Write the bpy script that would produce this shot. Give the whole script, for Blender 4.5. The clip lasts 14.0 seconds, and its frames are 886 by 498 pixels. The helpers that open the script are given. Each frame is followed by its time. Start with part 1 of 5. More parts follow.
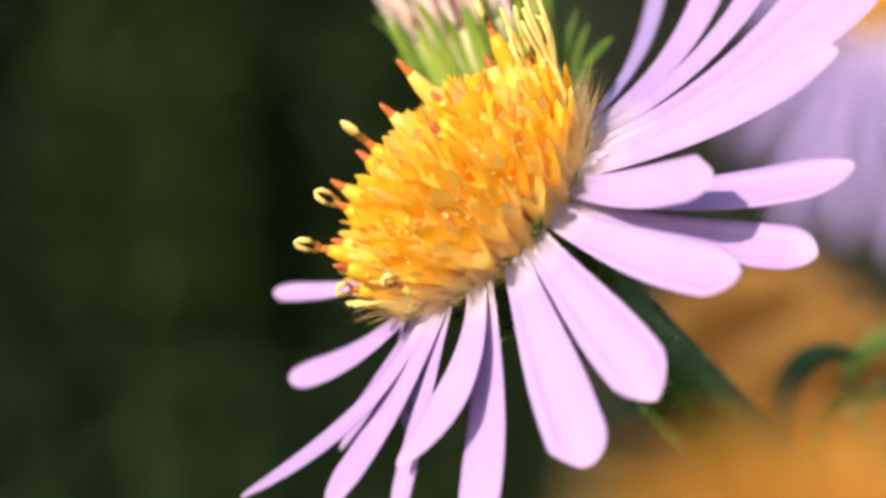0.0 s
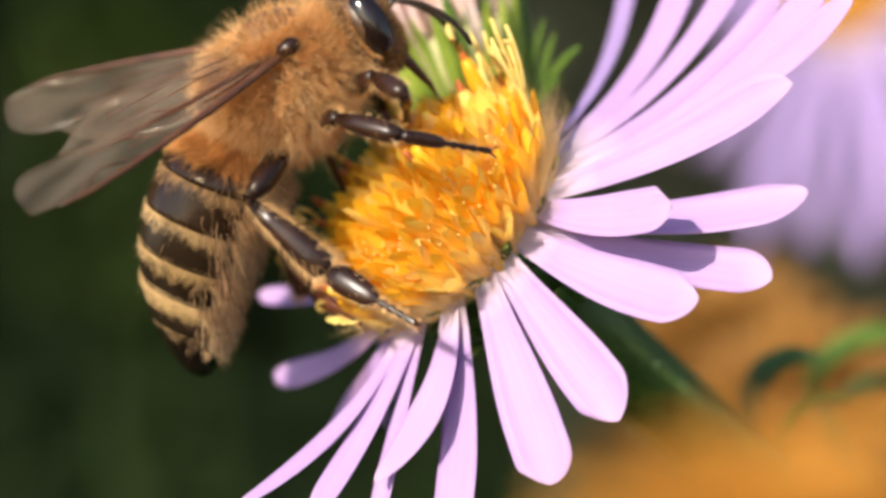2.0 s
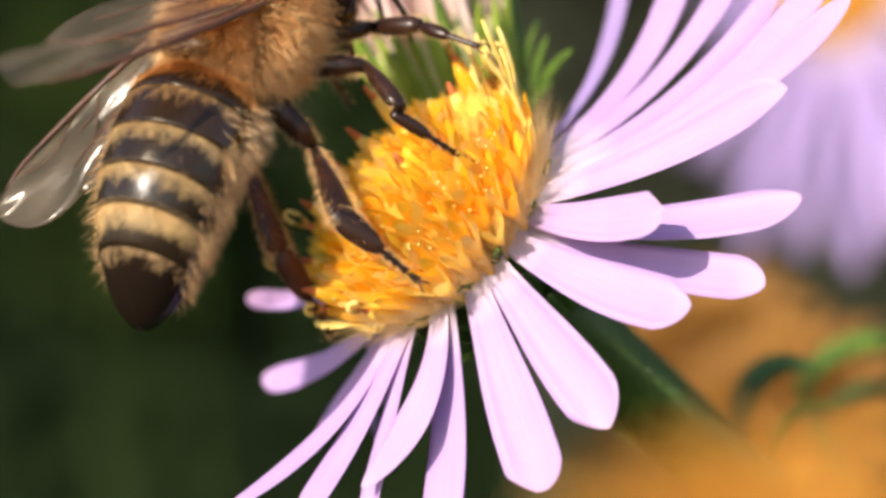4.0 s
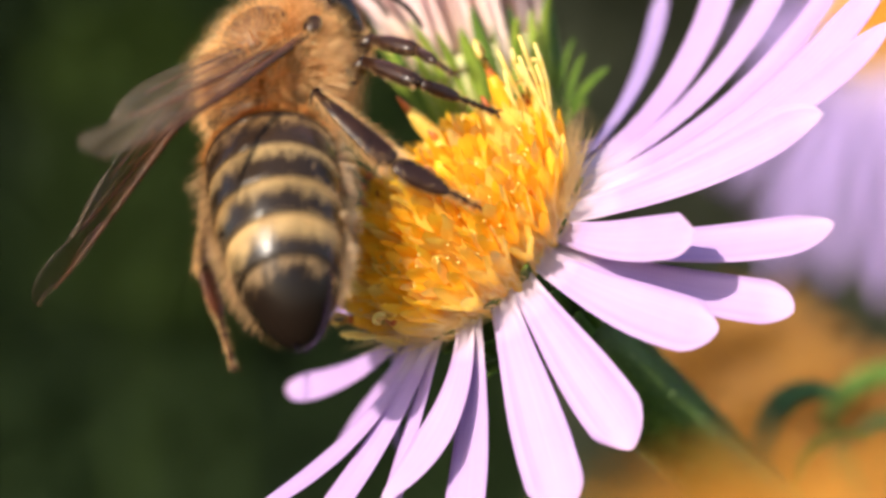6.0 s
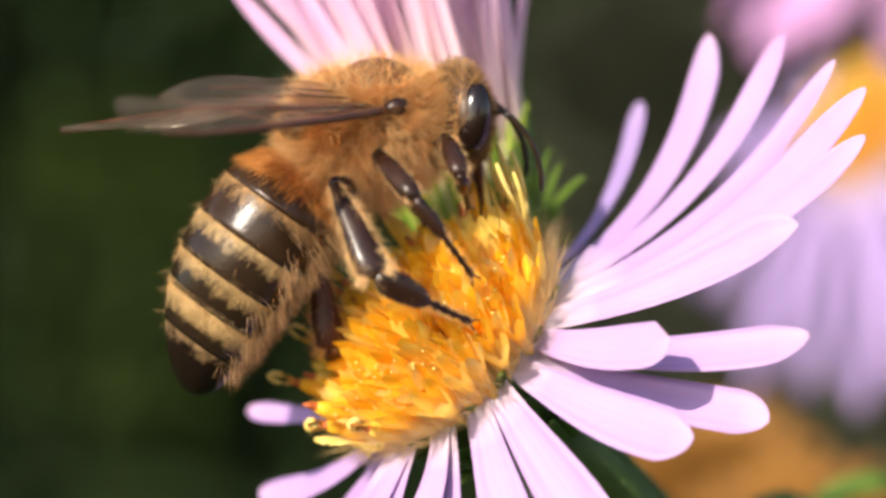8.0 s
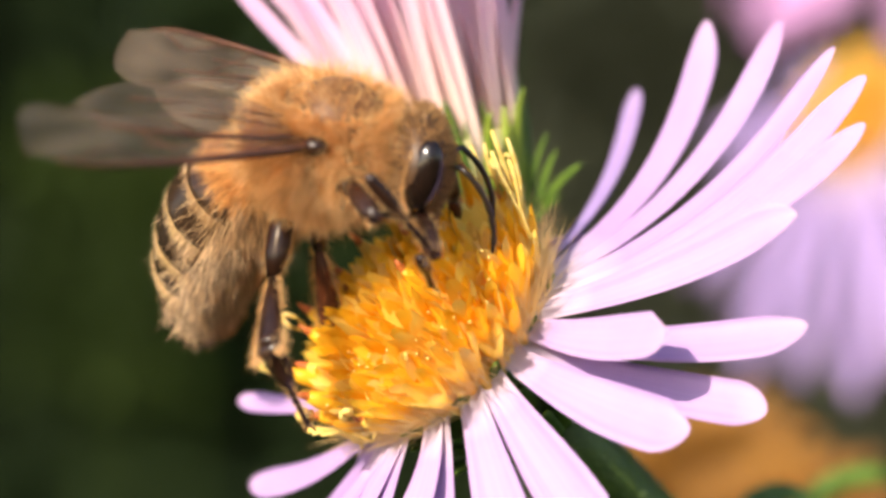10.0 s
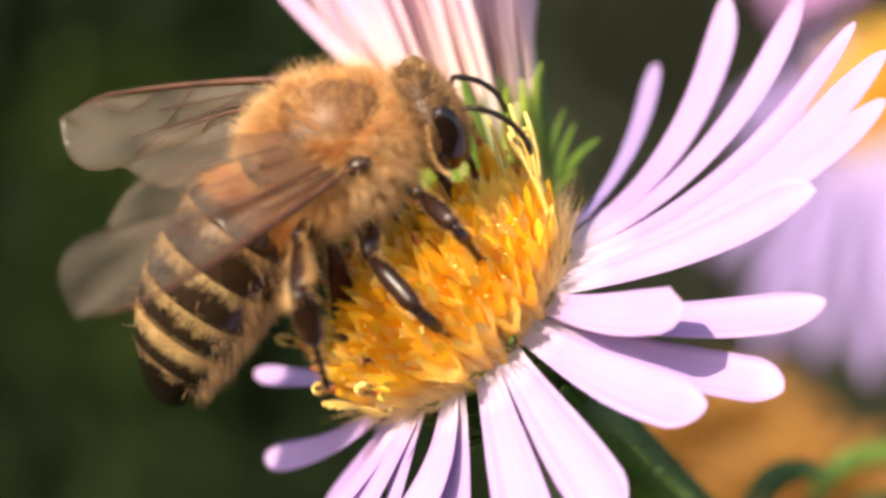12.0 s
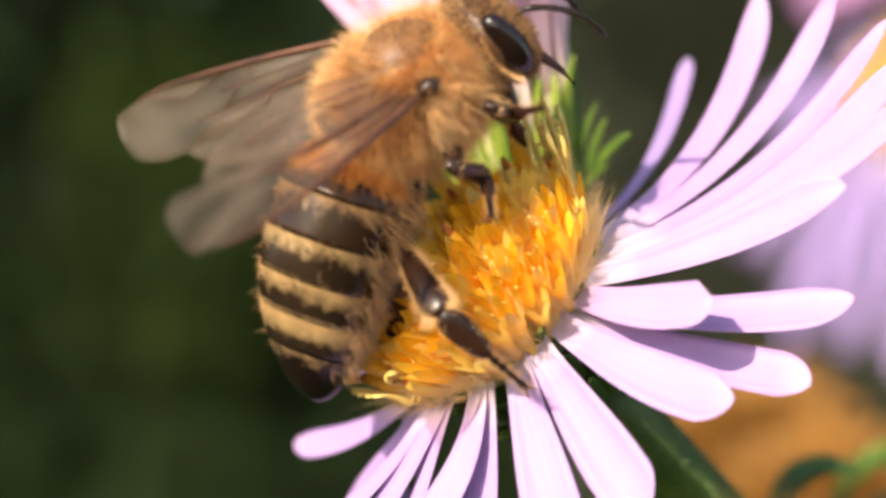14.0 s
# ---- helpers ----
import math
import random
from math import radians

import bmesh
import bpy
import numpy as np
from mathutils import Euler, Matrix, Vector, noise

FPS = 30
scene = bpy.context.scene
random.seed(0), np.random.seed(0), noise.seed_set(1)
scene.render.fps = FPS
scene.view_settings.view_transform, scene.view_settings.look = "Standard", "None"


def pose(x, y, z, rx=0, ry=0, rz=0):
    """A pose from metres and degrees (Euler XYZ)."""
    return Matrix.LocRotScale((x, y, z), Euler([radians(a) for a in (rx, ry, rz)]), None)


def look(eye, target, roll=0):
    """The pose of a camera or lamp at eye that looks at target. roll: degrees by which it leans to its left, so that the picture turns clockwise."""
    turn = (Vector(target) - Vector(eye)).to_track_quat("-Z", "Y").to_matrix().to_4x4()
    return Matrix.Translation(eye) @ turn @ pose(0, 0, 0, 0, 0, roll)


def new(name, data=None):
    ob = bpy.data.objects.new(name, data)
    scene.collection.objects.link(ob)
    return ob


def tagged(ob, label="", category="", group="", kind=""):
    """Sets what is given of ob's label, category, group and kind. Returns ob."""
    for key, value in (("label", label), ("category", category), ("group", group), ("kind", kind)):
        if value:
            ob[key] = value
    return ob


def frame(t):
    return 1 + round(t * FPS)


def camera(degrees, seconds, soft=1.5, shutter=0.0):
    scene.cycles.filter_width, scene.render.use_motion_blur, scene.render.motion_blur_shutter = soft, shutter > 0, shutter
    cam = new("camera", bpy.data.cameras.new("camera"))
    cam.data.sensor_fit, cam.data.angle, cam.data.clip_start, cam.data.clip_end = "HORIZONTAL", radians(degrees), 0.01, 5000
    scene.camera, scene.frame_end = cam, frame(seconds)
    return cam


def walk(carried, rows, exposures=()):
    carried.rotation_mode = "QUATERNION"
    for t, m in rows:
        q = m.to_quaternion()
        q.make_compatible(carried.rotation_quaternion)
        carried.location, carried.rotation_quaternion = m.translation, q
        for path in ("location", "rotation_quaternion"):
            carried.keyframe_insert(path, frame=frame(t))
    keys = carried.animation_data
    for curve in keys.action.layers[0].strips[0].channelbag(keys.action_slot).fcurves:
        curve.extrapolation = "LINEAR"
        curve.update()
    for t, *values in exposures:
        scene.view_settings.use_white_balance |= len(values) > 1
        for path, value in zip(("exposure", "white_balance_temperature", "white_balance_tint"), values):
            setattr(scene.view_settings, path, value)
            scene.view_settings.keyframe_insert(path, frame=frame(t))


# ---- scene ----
cam = camera(24.0, 14.0, soft=3.2, shutter=0.4)
cam.data.dof.use_dof = True
cam.data.dof.focus_distance = 0.0545
cam.data.dof.aperture_fstop = 40.0
PATH = [
    (0.0, look((0, -0.05754, 0), (-0.00112, -0.00005, -0.00330), -3.13)),
    (0.5, look((0, -0.05754, 0), (-0.00112, -0.00005, -0.00330), -3.13)),
    (1.0, look((0, -0.05825, 0), (-0.00129, -0.00073, -0.00287), -3.29)),
    (1.5, look((0, -0.05816, 0), (-0.00086, -0.00064, -0.00302), -3.56)),
    (2.0, look((0, -0.05839, 0), (-0.00027, -0.00087, -0.00313), -3.31)),
    (2.5, look((0, -0.05810, 0), (-0.00015, -0.00058, -0.00314), -3.05)),
    (3.0, look((0, -0.05762, 0), (-0.00072, -0.00011, -0.00308), -3.28)),
    (3.2, look((0, -0.05762, 0), (-0.00024, -0.00011, -0.00303), -3.24)),
    (5.3, look((0, -0.05816, 0), (-0.00052, -0.00067, -0.00310), -2.20)),
    (5.5, look((0, -0.05816, 0), (-0.00200, -0.00067, -0.00293), -1.97)),
    (6.0, look((0, -0.05762, 0), (-0.00077, -0.00008, -0.00266), -0.95)),
    (6.5, look((0, -0.05748, 0), (-0.00100, 0.00007, -0.00215), -0.85)),
    (7.0, look((0, -0.05762, 0), (-0.00056, -0.00003, -0.00065), -0.22)),
    (7.5, look((0, -0.05760, 0), (0.00000, -0.00000, -0.00000), 0.00)),
    (8.0, look((0, -0.05766, 0), (-0.00008, -0.00006, 0.00027), -0.30)),
    (8.2, look((0, -0.05766, 0), (0.00009, -0.00006, 0.00036), -0.30)),
    (10.3, look((0, -0.05688, 0), (0.00008, 0.00072, -0.00025), -0.11)),
    (10.5, look((0, -0.05688, 0), (0.00006, 0.00072, -0.00039), -0.11)),
    (11.0, look((0, -0.05732, 0), (-0.00036, 0.00028, -0.00049), -0.12)),
    (11.5, look((0, -0.05702, 0), (-0.00012, 0.00057, -0.00063), 0.08)),
    (12.0, look((0, -0.05673, 0), (-0.00038, 0.00086, -0.00077), 0.21)),
    (12.5, look((0, -0.05655, 0), (-0.00065, 0.00103, -0.00100), 0.28)),
    (13.0, look((0, -0.05667, 0), (-0.00090, 0.00091, -0.00118), 1.04)),
    (13.5, look((0, -0.05739, 0), (-0.00098, 0.00019, -0.00097), 1.01)),
    (14.0, look((0, -0.05713, 0), (-0.00122, 0.00045, -0.00103), 1.00)),
]
walk(cam, PATH, exposures=[(0.0, 0.74, 6500, 10), (2.0, 0.84, 6550, 10), (6.0, 0.95, 6600, 11), (7.5, 0.95, 6650, 11), (10.5, 1.05, 6900, 13), (14.0, 1.12, 6900, 13)])

# ---- world, sun ----
world = bpy.data.worlds.new("sky")
scene.world = world
world.use_nodes = True
wn = world.node_tree.nodes
sky = wn.new("ShaderNodeTexSky")
sky.sky_type, sky.sun_disc = "NISHITA", False
SUN = Vector((-0.50, -0.74, 0.47)).normalized()
sky.sun_elevation = math.asin(SUN.z)
sky.sun_rotation = math.atan2(SUN.x, SUN.y)
world.node_tree.links.new(sky.outputs[0], wn["Background"].inputs[0])
wn["Background"].inputs[1].default_value = 0.15
lamp = bpy.data.lights.new("sun", "SUN")
lamp.energy, lamp.angle, lamp.color = 4.2, radians(0.53), (1.0, 0.905, 0.785)
sun = new("sun", lamp)
sun.matrix_world = look(SUN * 5, (0, 0, 0))


# ---- materials ----
def material(name, rough=0.6, metal=0.0, translucent=0.0, spec=0.5):
    """A principled material, mixed with a translucent share for thin plant tissue and wings."""
    m = bpy.data.materials.new(name)
    m.use_nodes = True
    nt = m.node_tree
    b = nt.nodes["Principled BSDF"]
    b.inputs["Roughness"].default_value = rough
    b.inputs["Metallic"].default_value = metal
    b.inputs["Specular IOR Level"].default_value = spec
    tr = None
    if translucent:
        tr = nt.nodes.new("ShaderNodeBsdfTranslucent")
        mix = nt.nodes.new("ShaderNodeMixShader")
        mix.inputs[0].default_value = translucent
        out = nt.nodes["Material Output"]
        nt.links.new(b.outputs[0], mix.inputs[1])
        nt.links.new(tr.outputs[0], mix.inputs[2])
        nt.links.new(mix.outputs[0], out.inputs[0])
    return m, nt, b, tr


def node(nt, kind, **values):
    nd = nt.nodes.new(kind)
    for key, value in values.items():
        nd.inputs[key.replace("_", " ")].default_value = value
    return nd


def coords(nt, scale=(1, 1, 1), uv=False):
    """Object space in millimetres, or the surface's own strip coordinates."""
    tc = nt.nodes.new("ShaderNodeTexCoord")
    mp = nt.nodes.new("ShaderNodeMapping")
    k = 1 if uv else 1000
    mp.inputs["Scale"].default_value = [k * s for s in scale]
    nt.links.new(tc.outputs["UV" if uv else "Object"], mp.inputs["Vector"])
    return mp.outputs[0]


def ramp(nt, fac, stops):
    r = nt.nodes.new("ShaderNodeValToRGB")
    e = r.color_ramp.elements
    while len(e) < len(stops):
        e.new(0.5)
    for el, (p, c) in zip(e, stops):
        el.position, el.color = p, (*c, 1)
    nt.links.new(fac, r.inputs[0])
    return r.outputs[0]


def noise_of(nt, vec, scale, detail=3.0, rough=0.6):
    nz = node(nt, "ShaderNodeTexNoise", Scale=scale, Detail=detail, Roughness=rough)
    nt.links.new(vec, nz.inputs["Vector"])
    return nz.outputs["Fac"]


def mix_of(nt, fac, a, b, mode="MIX"):
    mx = nt.nodes.new("ShaderNodeMix")
    mx.data_type, mx.blend_type = "RGBA", mode
    for sock, value in ((mx.inputs[0], fac), (mx.inputs[6], a), (mx.inputs[7], b)):
        if isinstance(value, (int, float)):
            sock.default_value = value
        elif isinstance(value, tuple):
            sock.default_value = (*value, 1)
        else:
            nt.links.new(value, sock)
    return mx.outputs[2]


def bump(nt, b, height, strength, distance):
    bp = node(nt, "ShaderNodeBump", Strength=strength, Distance=distance)
    nt.links.new(height, bp.inputs["Height"])
    nt.links.new(bp.outputs[0], b.inputs["Normal"])


def tint(nt, b, tr, colour):
    nt.links.new(colour, b.inputs["Base Color"])
    if tr:
        nt.links.new(colour, tr.inputs[0])


def petal_material(name, tip, mid, base, share=0.3, pale=0.18, vein=1.0):
    m, nt, b, tr = material(name, 0.55, 0, share, 0.25)
    uv = coords(nt, uv=True)
    sep = nt.nodes.new("ShaderNodeSeparateXYZ")
    nt.links.new(uv, sep.inputs[0])
    along = ramp(nt, sep.outputs[1], [(0.0, base), (pale, mid), (0.75, mid), (1.0, tip)])
    stripe = noise_of(nt, coords(nt, (26, 1.2, 1), True), 1.0, 2.0)
    blot = noise_of(nt, coords(nt), 0.7, 3.0)
    c = mix_of(nt, 0.34 * vein, along, ramp(nt, stripe, [(0.3, (0.72, 0.66, 0.86)), (0.7, (1, 1, 1))]), "MULTIPLY")
    c = mix_of(nt, 0.22 * vein, c, ramp(nt, blot, [(0.35, (0.82, 0.72, 0.9)), (0.65, (1, 0.97, 1))]), "MULTIPLY")
    rnd = nt.nodes.new("ShaderNodeObjectInfo")
    c = mix_of(nt, 0.25 * vein, c, ramp(nt, rnd.outputs["Random"], [(0, (0.80, 0.74, 0.96)), (1, (1, 0.93, 1))]), "MULTIPLY")
    tint(nt, b, tr, c)
    bump(nt, b, stripe, 0.35, 0.00006)
    return m


def plain_plant(name, a, c, scale=1.0, share=0.2, rough=0.5, stretch=(1, 1, 1), relief=0.00005):
    """Two tones of plant tissue broken up by grain of two sizes."""
    m, nt, b, tr = material(name, rough, 0, share, 0.35)
    v = coords(nt, stretch)
    n1, n2 = noise_of(nt, v, scale, 4), noise_of(nt, v, scale * 7, 2)
    col = ramp(nt, n1, [(0.3, a), (0.7, c)])
    col = mix_of(nt, 0.3, col, ramp(nt, n2, [(0.3, (0.6, 0.6, 0.6)), (0.7, (1, 1, 1))]), "MULTIPLY")
    rnd = nt.nodes.new("ShaderNodeObjectInfo")
    col = mix_of(nt, 0.3, col, ramp(nt, rnd.outputs["Random"], [(0, (0.72, 0.72, 0.72)), (1, (1, 1, 1))]), "MULTIPLY")
    tint(nt, b, tr, col)
    bump(nt, b, n2, 0.4, relief)
    return m


PETAL = petal_material("lilac_petal", (0.63, 0.445, 0.60), (0.545, 0.37, 0.62), (0.84, 0.75, 0.62))
# darker petal copy: shade painted into one upper ray, and a dimmer far aster
DIM_PETAL = petal_material("dim_lilac_petal", (0.48, 0.37, 0.57), (0.43, 0.32, 0.56), (0.66, 0.56, 0.56))
PINK_PETAL = petal_material("pink_petal", (0.72, 0.40, 0.68), (0.88, 0.62, 0.80), (1.0, 0.88, 0.68), 0.5, 0.58, 0.5)
ROSE_PETAL = petal_material("rose_petal", (0.62, 0.32, 0.54), (0.60, 0.33, 0.55), (0.70, 0.50, 0.55), 0.3, 0.2)


def floret_material():
    """Orange corollas, cream at the foot of the tube (z is mm along it)."""
    m, nt, b, tr = material("orange_floret", 0.4, 0, 0.5, 0.35)
    sep = nt.nodes.new("ShaderNodeSeparateXYZ")
    nt.links.new(coords(nt, (1, 1, 0.33)), sep.inputs[0])
    rnd = nt.nodes.new("ShaderNodeObjectInfo")
    tone = ramp(nt, rnd.outputs["Random"], [(0.1, (1.0, 0.57, 0.028)), (0.55, (1.0, 0.68, 0.055)), (0.95, (1.0, 0.79, 0.19))])
    foot = ramp(nt, sep.outputs[2], [(0.25, (1, 1, 1)), (0.55, (0, 0, 0))])
    c = mix_of(nt, foot, tone, (0.95, 0.66, 0.22))
    c = mix_of(nt, 0.25, c, ramp(nt, noise_of(nt, coords(nt), 3.0, 3), [(0.3, (0.9, 0.78, 0.7)), (0.7, (1, 1, 1))]), "MULTIPLY")
    tint(nt, b, tr, c)
    return m


FLORET = floret_material()
FLORET_PALE = plain_plant("pale_floret", (1.0, 0.64, 0.10), (1.0, 0.78, 0.28), 0.9, 0.45, 0.45)
ANTHER = plain_plant("red_brown_anther", (0.30, 0.05, 0.018), (0.66, 0.20, 0.035), 3.0, 0.1, 0.5)
STIGMA = plain_plant("yellow_stigma", (0.90, 0.62, 0.10), (0.95, 0.78, 0.30), 3.0, 0.25, 0.6)
STALK_HAIR = plain_plant("green_hair", (0.10, 0.18, 0.05), (0.20, 0.28, 0.10), 2.0, 0.3, 0.6)
PAPPUS = plain_plant("cream_hair", (0.90, 0.68, 0.28), (0.95, 0.82, 0.52), 2.0, 0.45, 0.6)
GREEN = plain_plant("fresh_green", (0.07, 0.15, 0.02), (0.18, 0.29, 0.04), 0.8, 0.3, 0.45)
GREEN_PALE = plain_plant("yellow_green", (0.20, 0.32, 0.03), (0.44, 0.54, 0.08), 0.8, 0.35, 0.45)
CUP_CREAM = plain_plant("cream_green", (0.52, 0.52, 0.18), (0.80, 0.70, 0.38), 0.8, 0.35, 0.5)
GREEN_DARK = plain_plant("stem_green", (0.045, 0.085, 0.012), (0.15, 0.22, 0.035), 1.1, 0.2, 0.5, (1, 1, 0.5))
LEAF = plain_plant("leaf_green", (0.04, 0.085, 0.02), (0.09, 0.17, 0.04), 0.25, 0.25, 0.45)
RECEPT = plain_plant("receptacle", (0.90, 0.55, 0.10), (0.95, 0.75, 0.35), 1.0, 0.2, 0.6)
RUST = plain_plant("orange_brown_petal", (0.22, 0.095, 0.014), (0.36, 0.165, 0.024), 0.2, 0.3, 0.6)
ORANGE = plain_plant("orange_petal", (0.52, 0.21, 0.02), (0.74, 0.36, 0.045), 0.2, 0.3, 0.6)
BUSH = plain_plant("dark_foliage", (0.008, 0.020, 0.004), (0.034, 0.066, 0.010), 0.007, 0.1, 0.9)
# lighter leaf colour that stands in for sunlight on distant foliage
OLIVE_GLOW = plain_plant("olive_glow_foliage", (0.020, 0.040, 0.004), (0.045, 0.078, 0.008), 0.01, 0.15, 0.9)
GREY_LEAF = plain_plant("grey_foliage", (0.050, 0.058, 0.032), (0.085, 0.094, 0.055), 0.01, 0.15, 0.9)
SOIL = plain_plant("dark_soil", (0.015, 0.014, 0.01), (0.035, 0.03, 0.02), 0.004, 0.0, 0.9, relief=0.004)


def hair_material(name, a, c, share=0.25):
    m, nt, b, tr = material(name, 0.45, 0, share, 0.4)
    g = nt.nodes.new("ShaderNodeNewGeometry")
    tint(nt, b, tr, ramp(nt, g.outputs["Random Per Island"], [(0.1, a), (0.9, c)]))
    return m


FUR = hair_material("tawny_fur", (0.50, 0.21, 0.055), (0.97, 0.58, 0.20), 0.45)
FUR_PALE = hair_material("pale_fur", (0.66, 0.38, 0.14), (0.97, 0.71, 0.36), 0.4)
FELT = hair_material("tan_felt", (0.38, 0.23, 0.09), (0.76, 0.53, 0.25))
FUR_BELLY = hair_material("belly_fur", (0.16, 0.085, 0.042), (0.92, 0.66, 0.36), 0.45)
FUR_DARK = hair_material("brown_fur", (0.15, 0.07, 0.025), (0.62, 0.36, 0.15))


def cuticle(name, a, c, rough, scale=1.2, spec=0.35, relief=0.25):
    m, nt, b, tr = material(name, rough, 0, 0, spec)
    v = coords(nt)
    n1, n2 = noise_of(nt, v, scale, 4), noise_of(nt, v, 14, 2)
    col = ramp(nt, n1, [(0.3, a), (0.7, c)])
    tint(nt, b, tr, col)
    rr = nt.nodes.new("ShaderNodeMapRange")
    rr.inputs[3].default_value, rr.inputs[4].default_value = rough * 0.75, min(1, rough * 1.4)
    nt.links.new(n1, rr.inputs[0])
    nt.links.new(rr.outputs[0], b.inputs["Roughness"])
    bump(nt, b, n2, relief, 0.00003)
    return m


BLACK = cuticle("black_cuticle", (0.010, 0.007, 0.005), (0.03, 0.018, 0.01), 0.3)
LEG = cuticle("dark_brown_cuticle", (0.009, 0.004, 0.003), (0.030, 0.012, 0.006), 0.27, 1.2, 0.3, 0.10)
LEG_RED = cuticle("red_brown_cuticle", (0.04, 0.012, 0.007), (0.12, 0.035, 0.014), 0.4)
EYE = cuticle("black_eye", (0.006, 0.003, 0.002), (0.012, 0.006, 0.004), 0.15, 1.2, 0.45, 0.02)
SHIELD_SKIN = cuticle("shield_cuticle", (0.08, 0.034, 0.012), (0.20, 0.095, 0.034), 0.42, 2.0, 0.25)
SKIN = cuticle("brown_cuticle", (0.035, 0.018, 0.008), (0.12, 0.06, 0.025), 0.4)


def band_material(name, tan, dark, edge, ragged=1.9, spec=0.28):
    """A back plate: tan felt on the front part, dark gloss on the rear part, with a ragged border (x is mm along the plate)."""
    m, nt, b, tr = material(name, 0.35, 0, 0, spec)
    v = coords(nt)
    sep = nt.nodes.new("ShaderNodeSeparateXYZ")
    nt.links.new(v, sep.inputs[0])
    n1 = noise_of(nt, coords(nt, (0.6, 1, 1)), 1.7, 5, 0.75)
    add = node(nt, "ShaderNodeMath")
    add.operation = "MULTIPLY_ADD"
    add.inputs[1].default_value, add.inputs[2].default_value = ragged, -0.5 * ragged
    nt.links.new(n1, add.inputs[0])
    s2 = nt.nodes.new("ShaderNodeMath")
    s2.operation = "ADD"
    nt.links.new(sep.outputs[0], s2.inputs[0])
    nt.links.new(add.outputs[0], s2.inputs[1])
    mr = nt.nodes.new("ShaderNodeMapRange")
    mr.inputs[1].default_value, mr.inputs[2].default_value = edge - 0.30, edge + 0.30
    nt.links.new(s2.outputs[0], mr.inputs[0])
    fine = noise_of(nt, v, 9, 3)
    tan_c = mix_of(nt, 0.5, tan, ramp(nt, fine, [(0.3, (0.55, 0.5, 0.45)), (0.7, (1, 1, 1))]), "MULTIPLY")
    dark_c = mix_of(nt, 0.4, dark, ramp(nt, fine, [(0.3, (0.5, 0.5, 0.5)), (0.7, (1, 1, 1))]), "MULTIPLY")
    tint(nt, b, tr, mix_of(nt, mr.outputs[0], dark_c, tan_c))
    r2 = nt.nodes.new("ShaderNodeMapRange")
    r2.inputs[3].default_value, r2.inputs[4].default_value = 0.21, 0.65
    nt.links.new(mr.outputs[0], r2.inputs[0])
    nt.links.new(r2.outputs[0], b.inputs["Roughness"])
    bump(nt, b, fine, 0.3, 0.00004)
    return m


BAND_FIRST = band_material("dark_first_band", (0.26, 0.13, 0.05), (0.034, 0.017, 0.008), 0.22, 3.0)
BAND_SECOND = band_material("brown_band", (0.32, 0.185, 0.075), (0.030, 0.016, 0.008), 0.26, 2.6)
BAND_THIRD = band_material("dim_tan_band", (0.42, 0.28, 0.12), (0.022, 0.013, 0.007), 0.14, 2.2)
BAND_FOURTH = band_material("tan_band", (0.46, 0.30, 0.12), (0.018, 0.011, 0.006), 0.08, 1.4)
BAND_FIFTH = band_material("broad_tan_band", (0.52, 0.34, 0.14), (0.018, 0.011, 0.006), -0.06, 1.2)
BAND_LAST = band_material("black_tip", (0.30, 0.19, 0.09), (0.010, 0.006, 0.004), 0.62, 1.9, 0.16)


def wing_material():
    m = bpy.data.materials.new("wing_membrane")
    m.use_nodes = True
    nt = m.node_tree
    b = nt.nodes["Principled BSDF"]
    b.inputs["Roughness"].default_value = 0.17
    b.inputs["Specular IOR Level"].default_value = 0.6
    n1 = noise_of(nt, coords(nt, (0.35, 1.0, 1)), 1.3, 1)
    nt.links.new(ramp(nt, n1, [(0.3, (0.09, 0.068, 0.050)), (0.7, (0.27, 0.21, 0.155))]), b.inputs["Base Color"])
    bump(nt, b, n1, 0.5, 0.00022)
    tp = nt.nodes.new("ShaderNodeBsdfTransparent")
    tp.inputs[0].default_value = (0.92, 0.87, 0.80, 1)
    mix = nt.nodes.new("ShaderNodeMixShader")
    mix.inputs[0].default_value = 0.18
    nt.links.new(tp.outputs[0], mix.inputs[1])
    nt.links.new(b.outputs[0], mix.inputs[2])
    nt.links.new(mix.outputs[0], nt.nodes["Material Output"].inputs[0])
    return m


WING = wing_material()
VEIN = cuticle("wing_vein", (0.045, 0.016, 0.008), (0.11, 0.042, 0.018), 0.4)


# ---- building helpers (meshes are drawn in millimetres) ----
MM = 0.001


def part(name, bm, mat, parent=None, label="", smooth=True, mats=()):
    """Links a bmesh as one mesh object under a thing or under a part."""
    me = bpy.data.meshes.new(name)
    for v in bm.verts:
        v.co *= MM
    bm.to_mesh(me)
    bm.free()
    for m in (mat, *mats):
        me.materials.append(m)
    if smooth:
        me.shade_smooth()
    ob = new(name, me)
    ob.parent = parent
    if label:
        ob["label"] = label
    return ob


def share(name, ob, m, parent=None, label=""):
    """Another object on the mesh of ob, at the pose m."""
    o = new(name, ob.data)
    o.parent = parent
    o.matrix_basis = m
    if label:
        o["label"] = label
    return o


def raw_part(name, verts, faces, mat, parent=None, label="", smooth=False):
    me = bpy.data.meshes.new(name)
    me.from_pydata([tuple(c * MM for c in v) for v in verts], [], faces)
    me.materials.append(mat)
    if smooth:
        me.shade_smooth()
    ob = new(name, me)
    ob.parent = parent
    if label:
        ob["label"] = label
    return ob


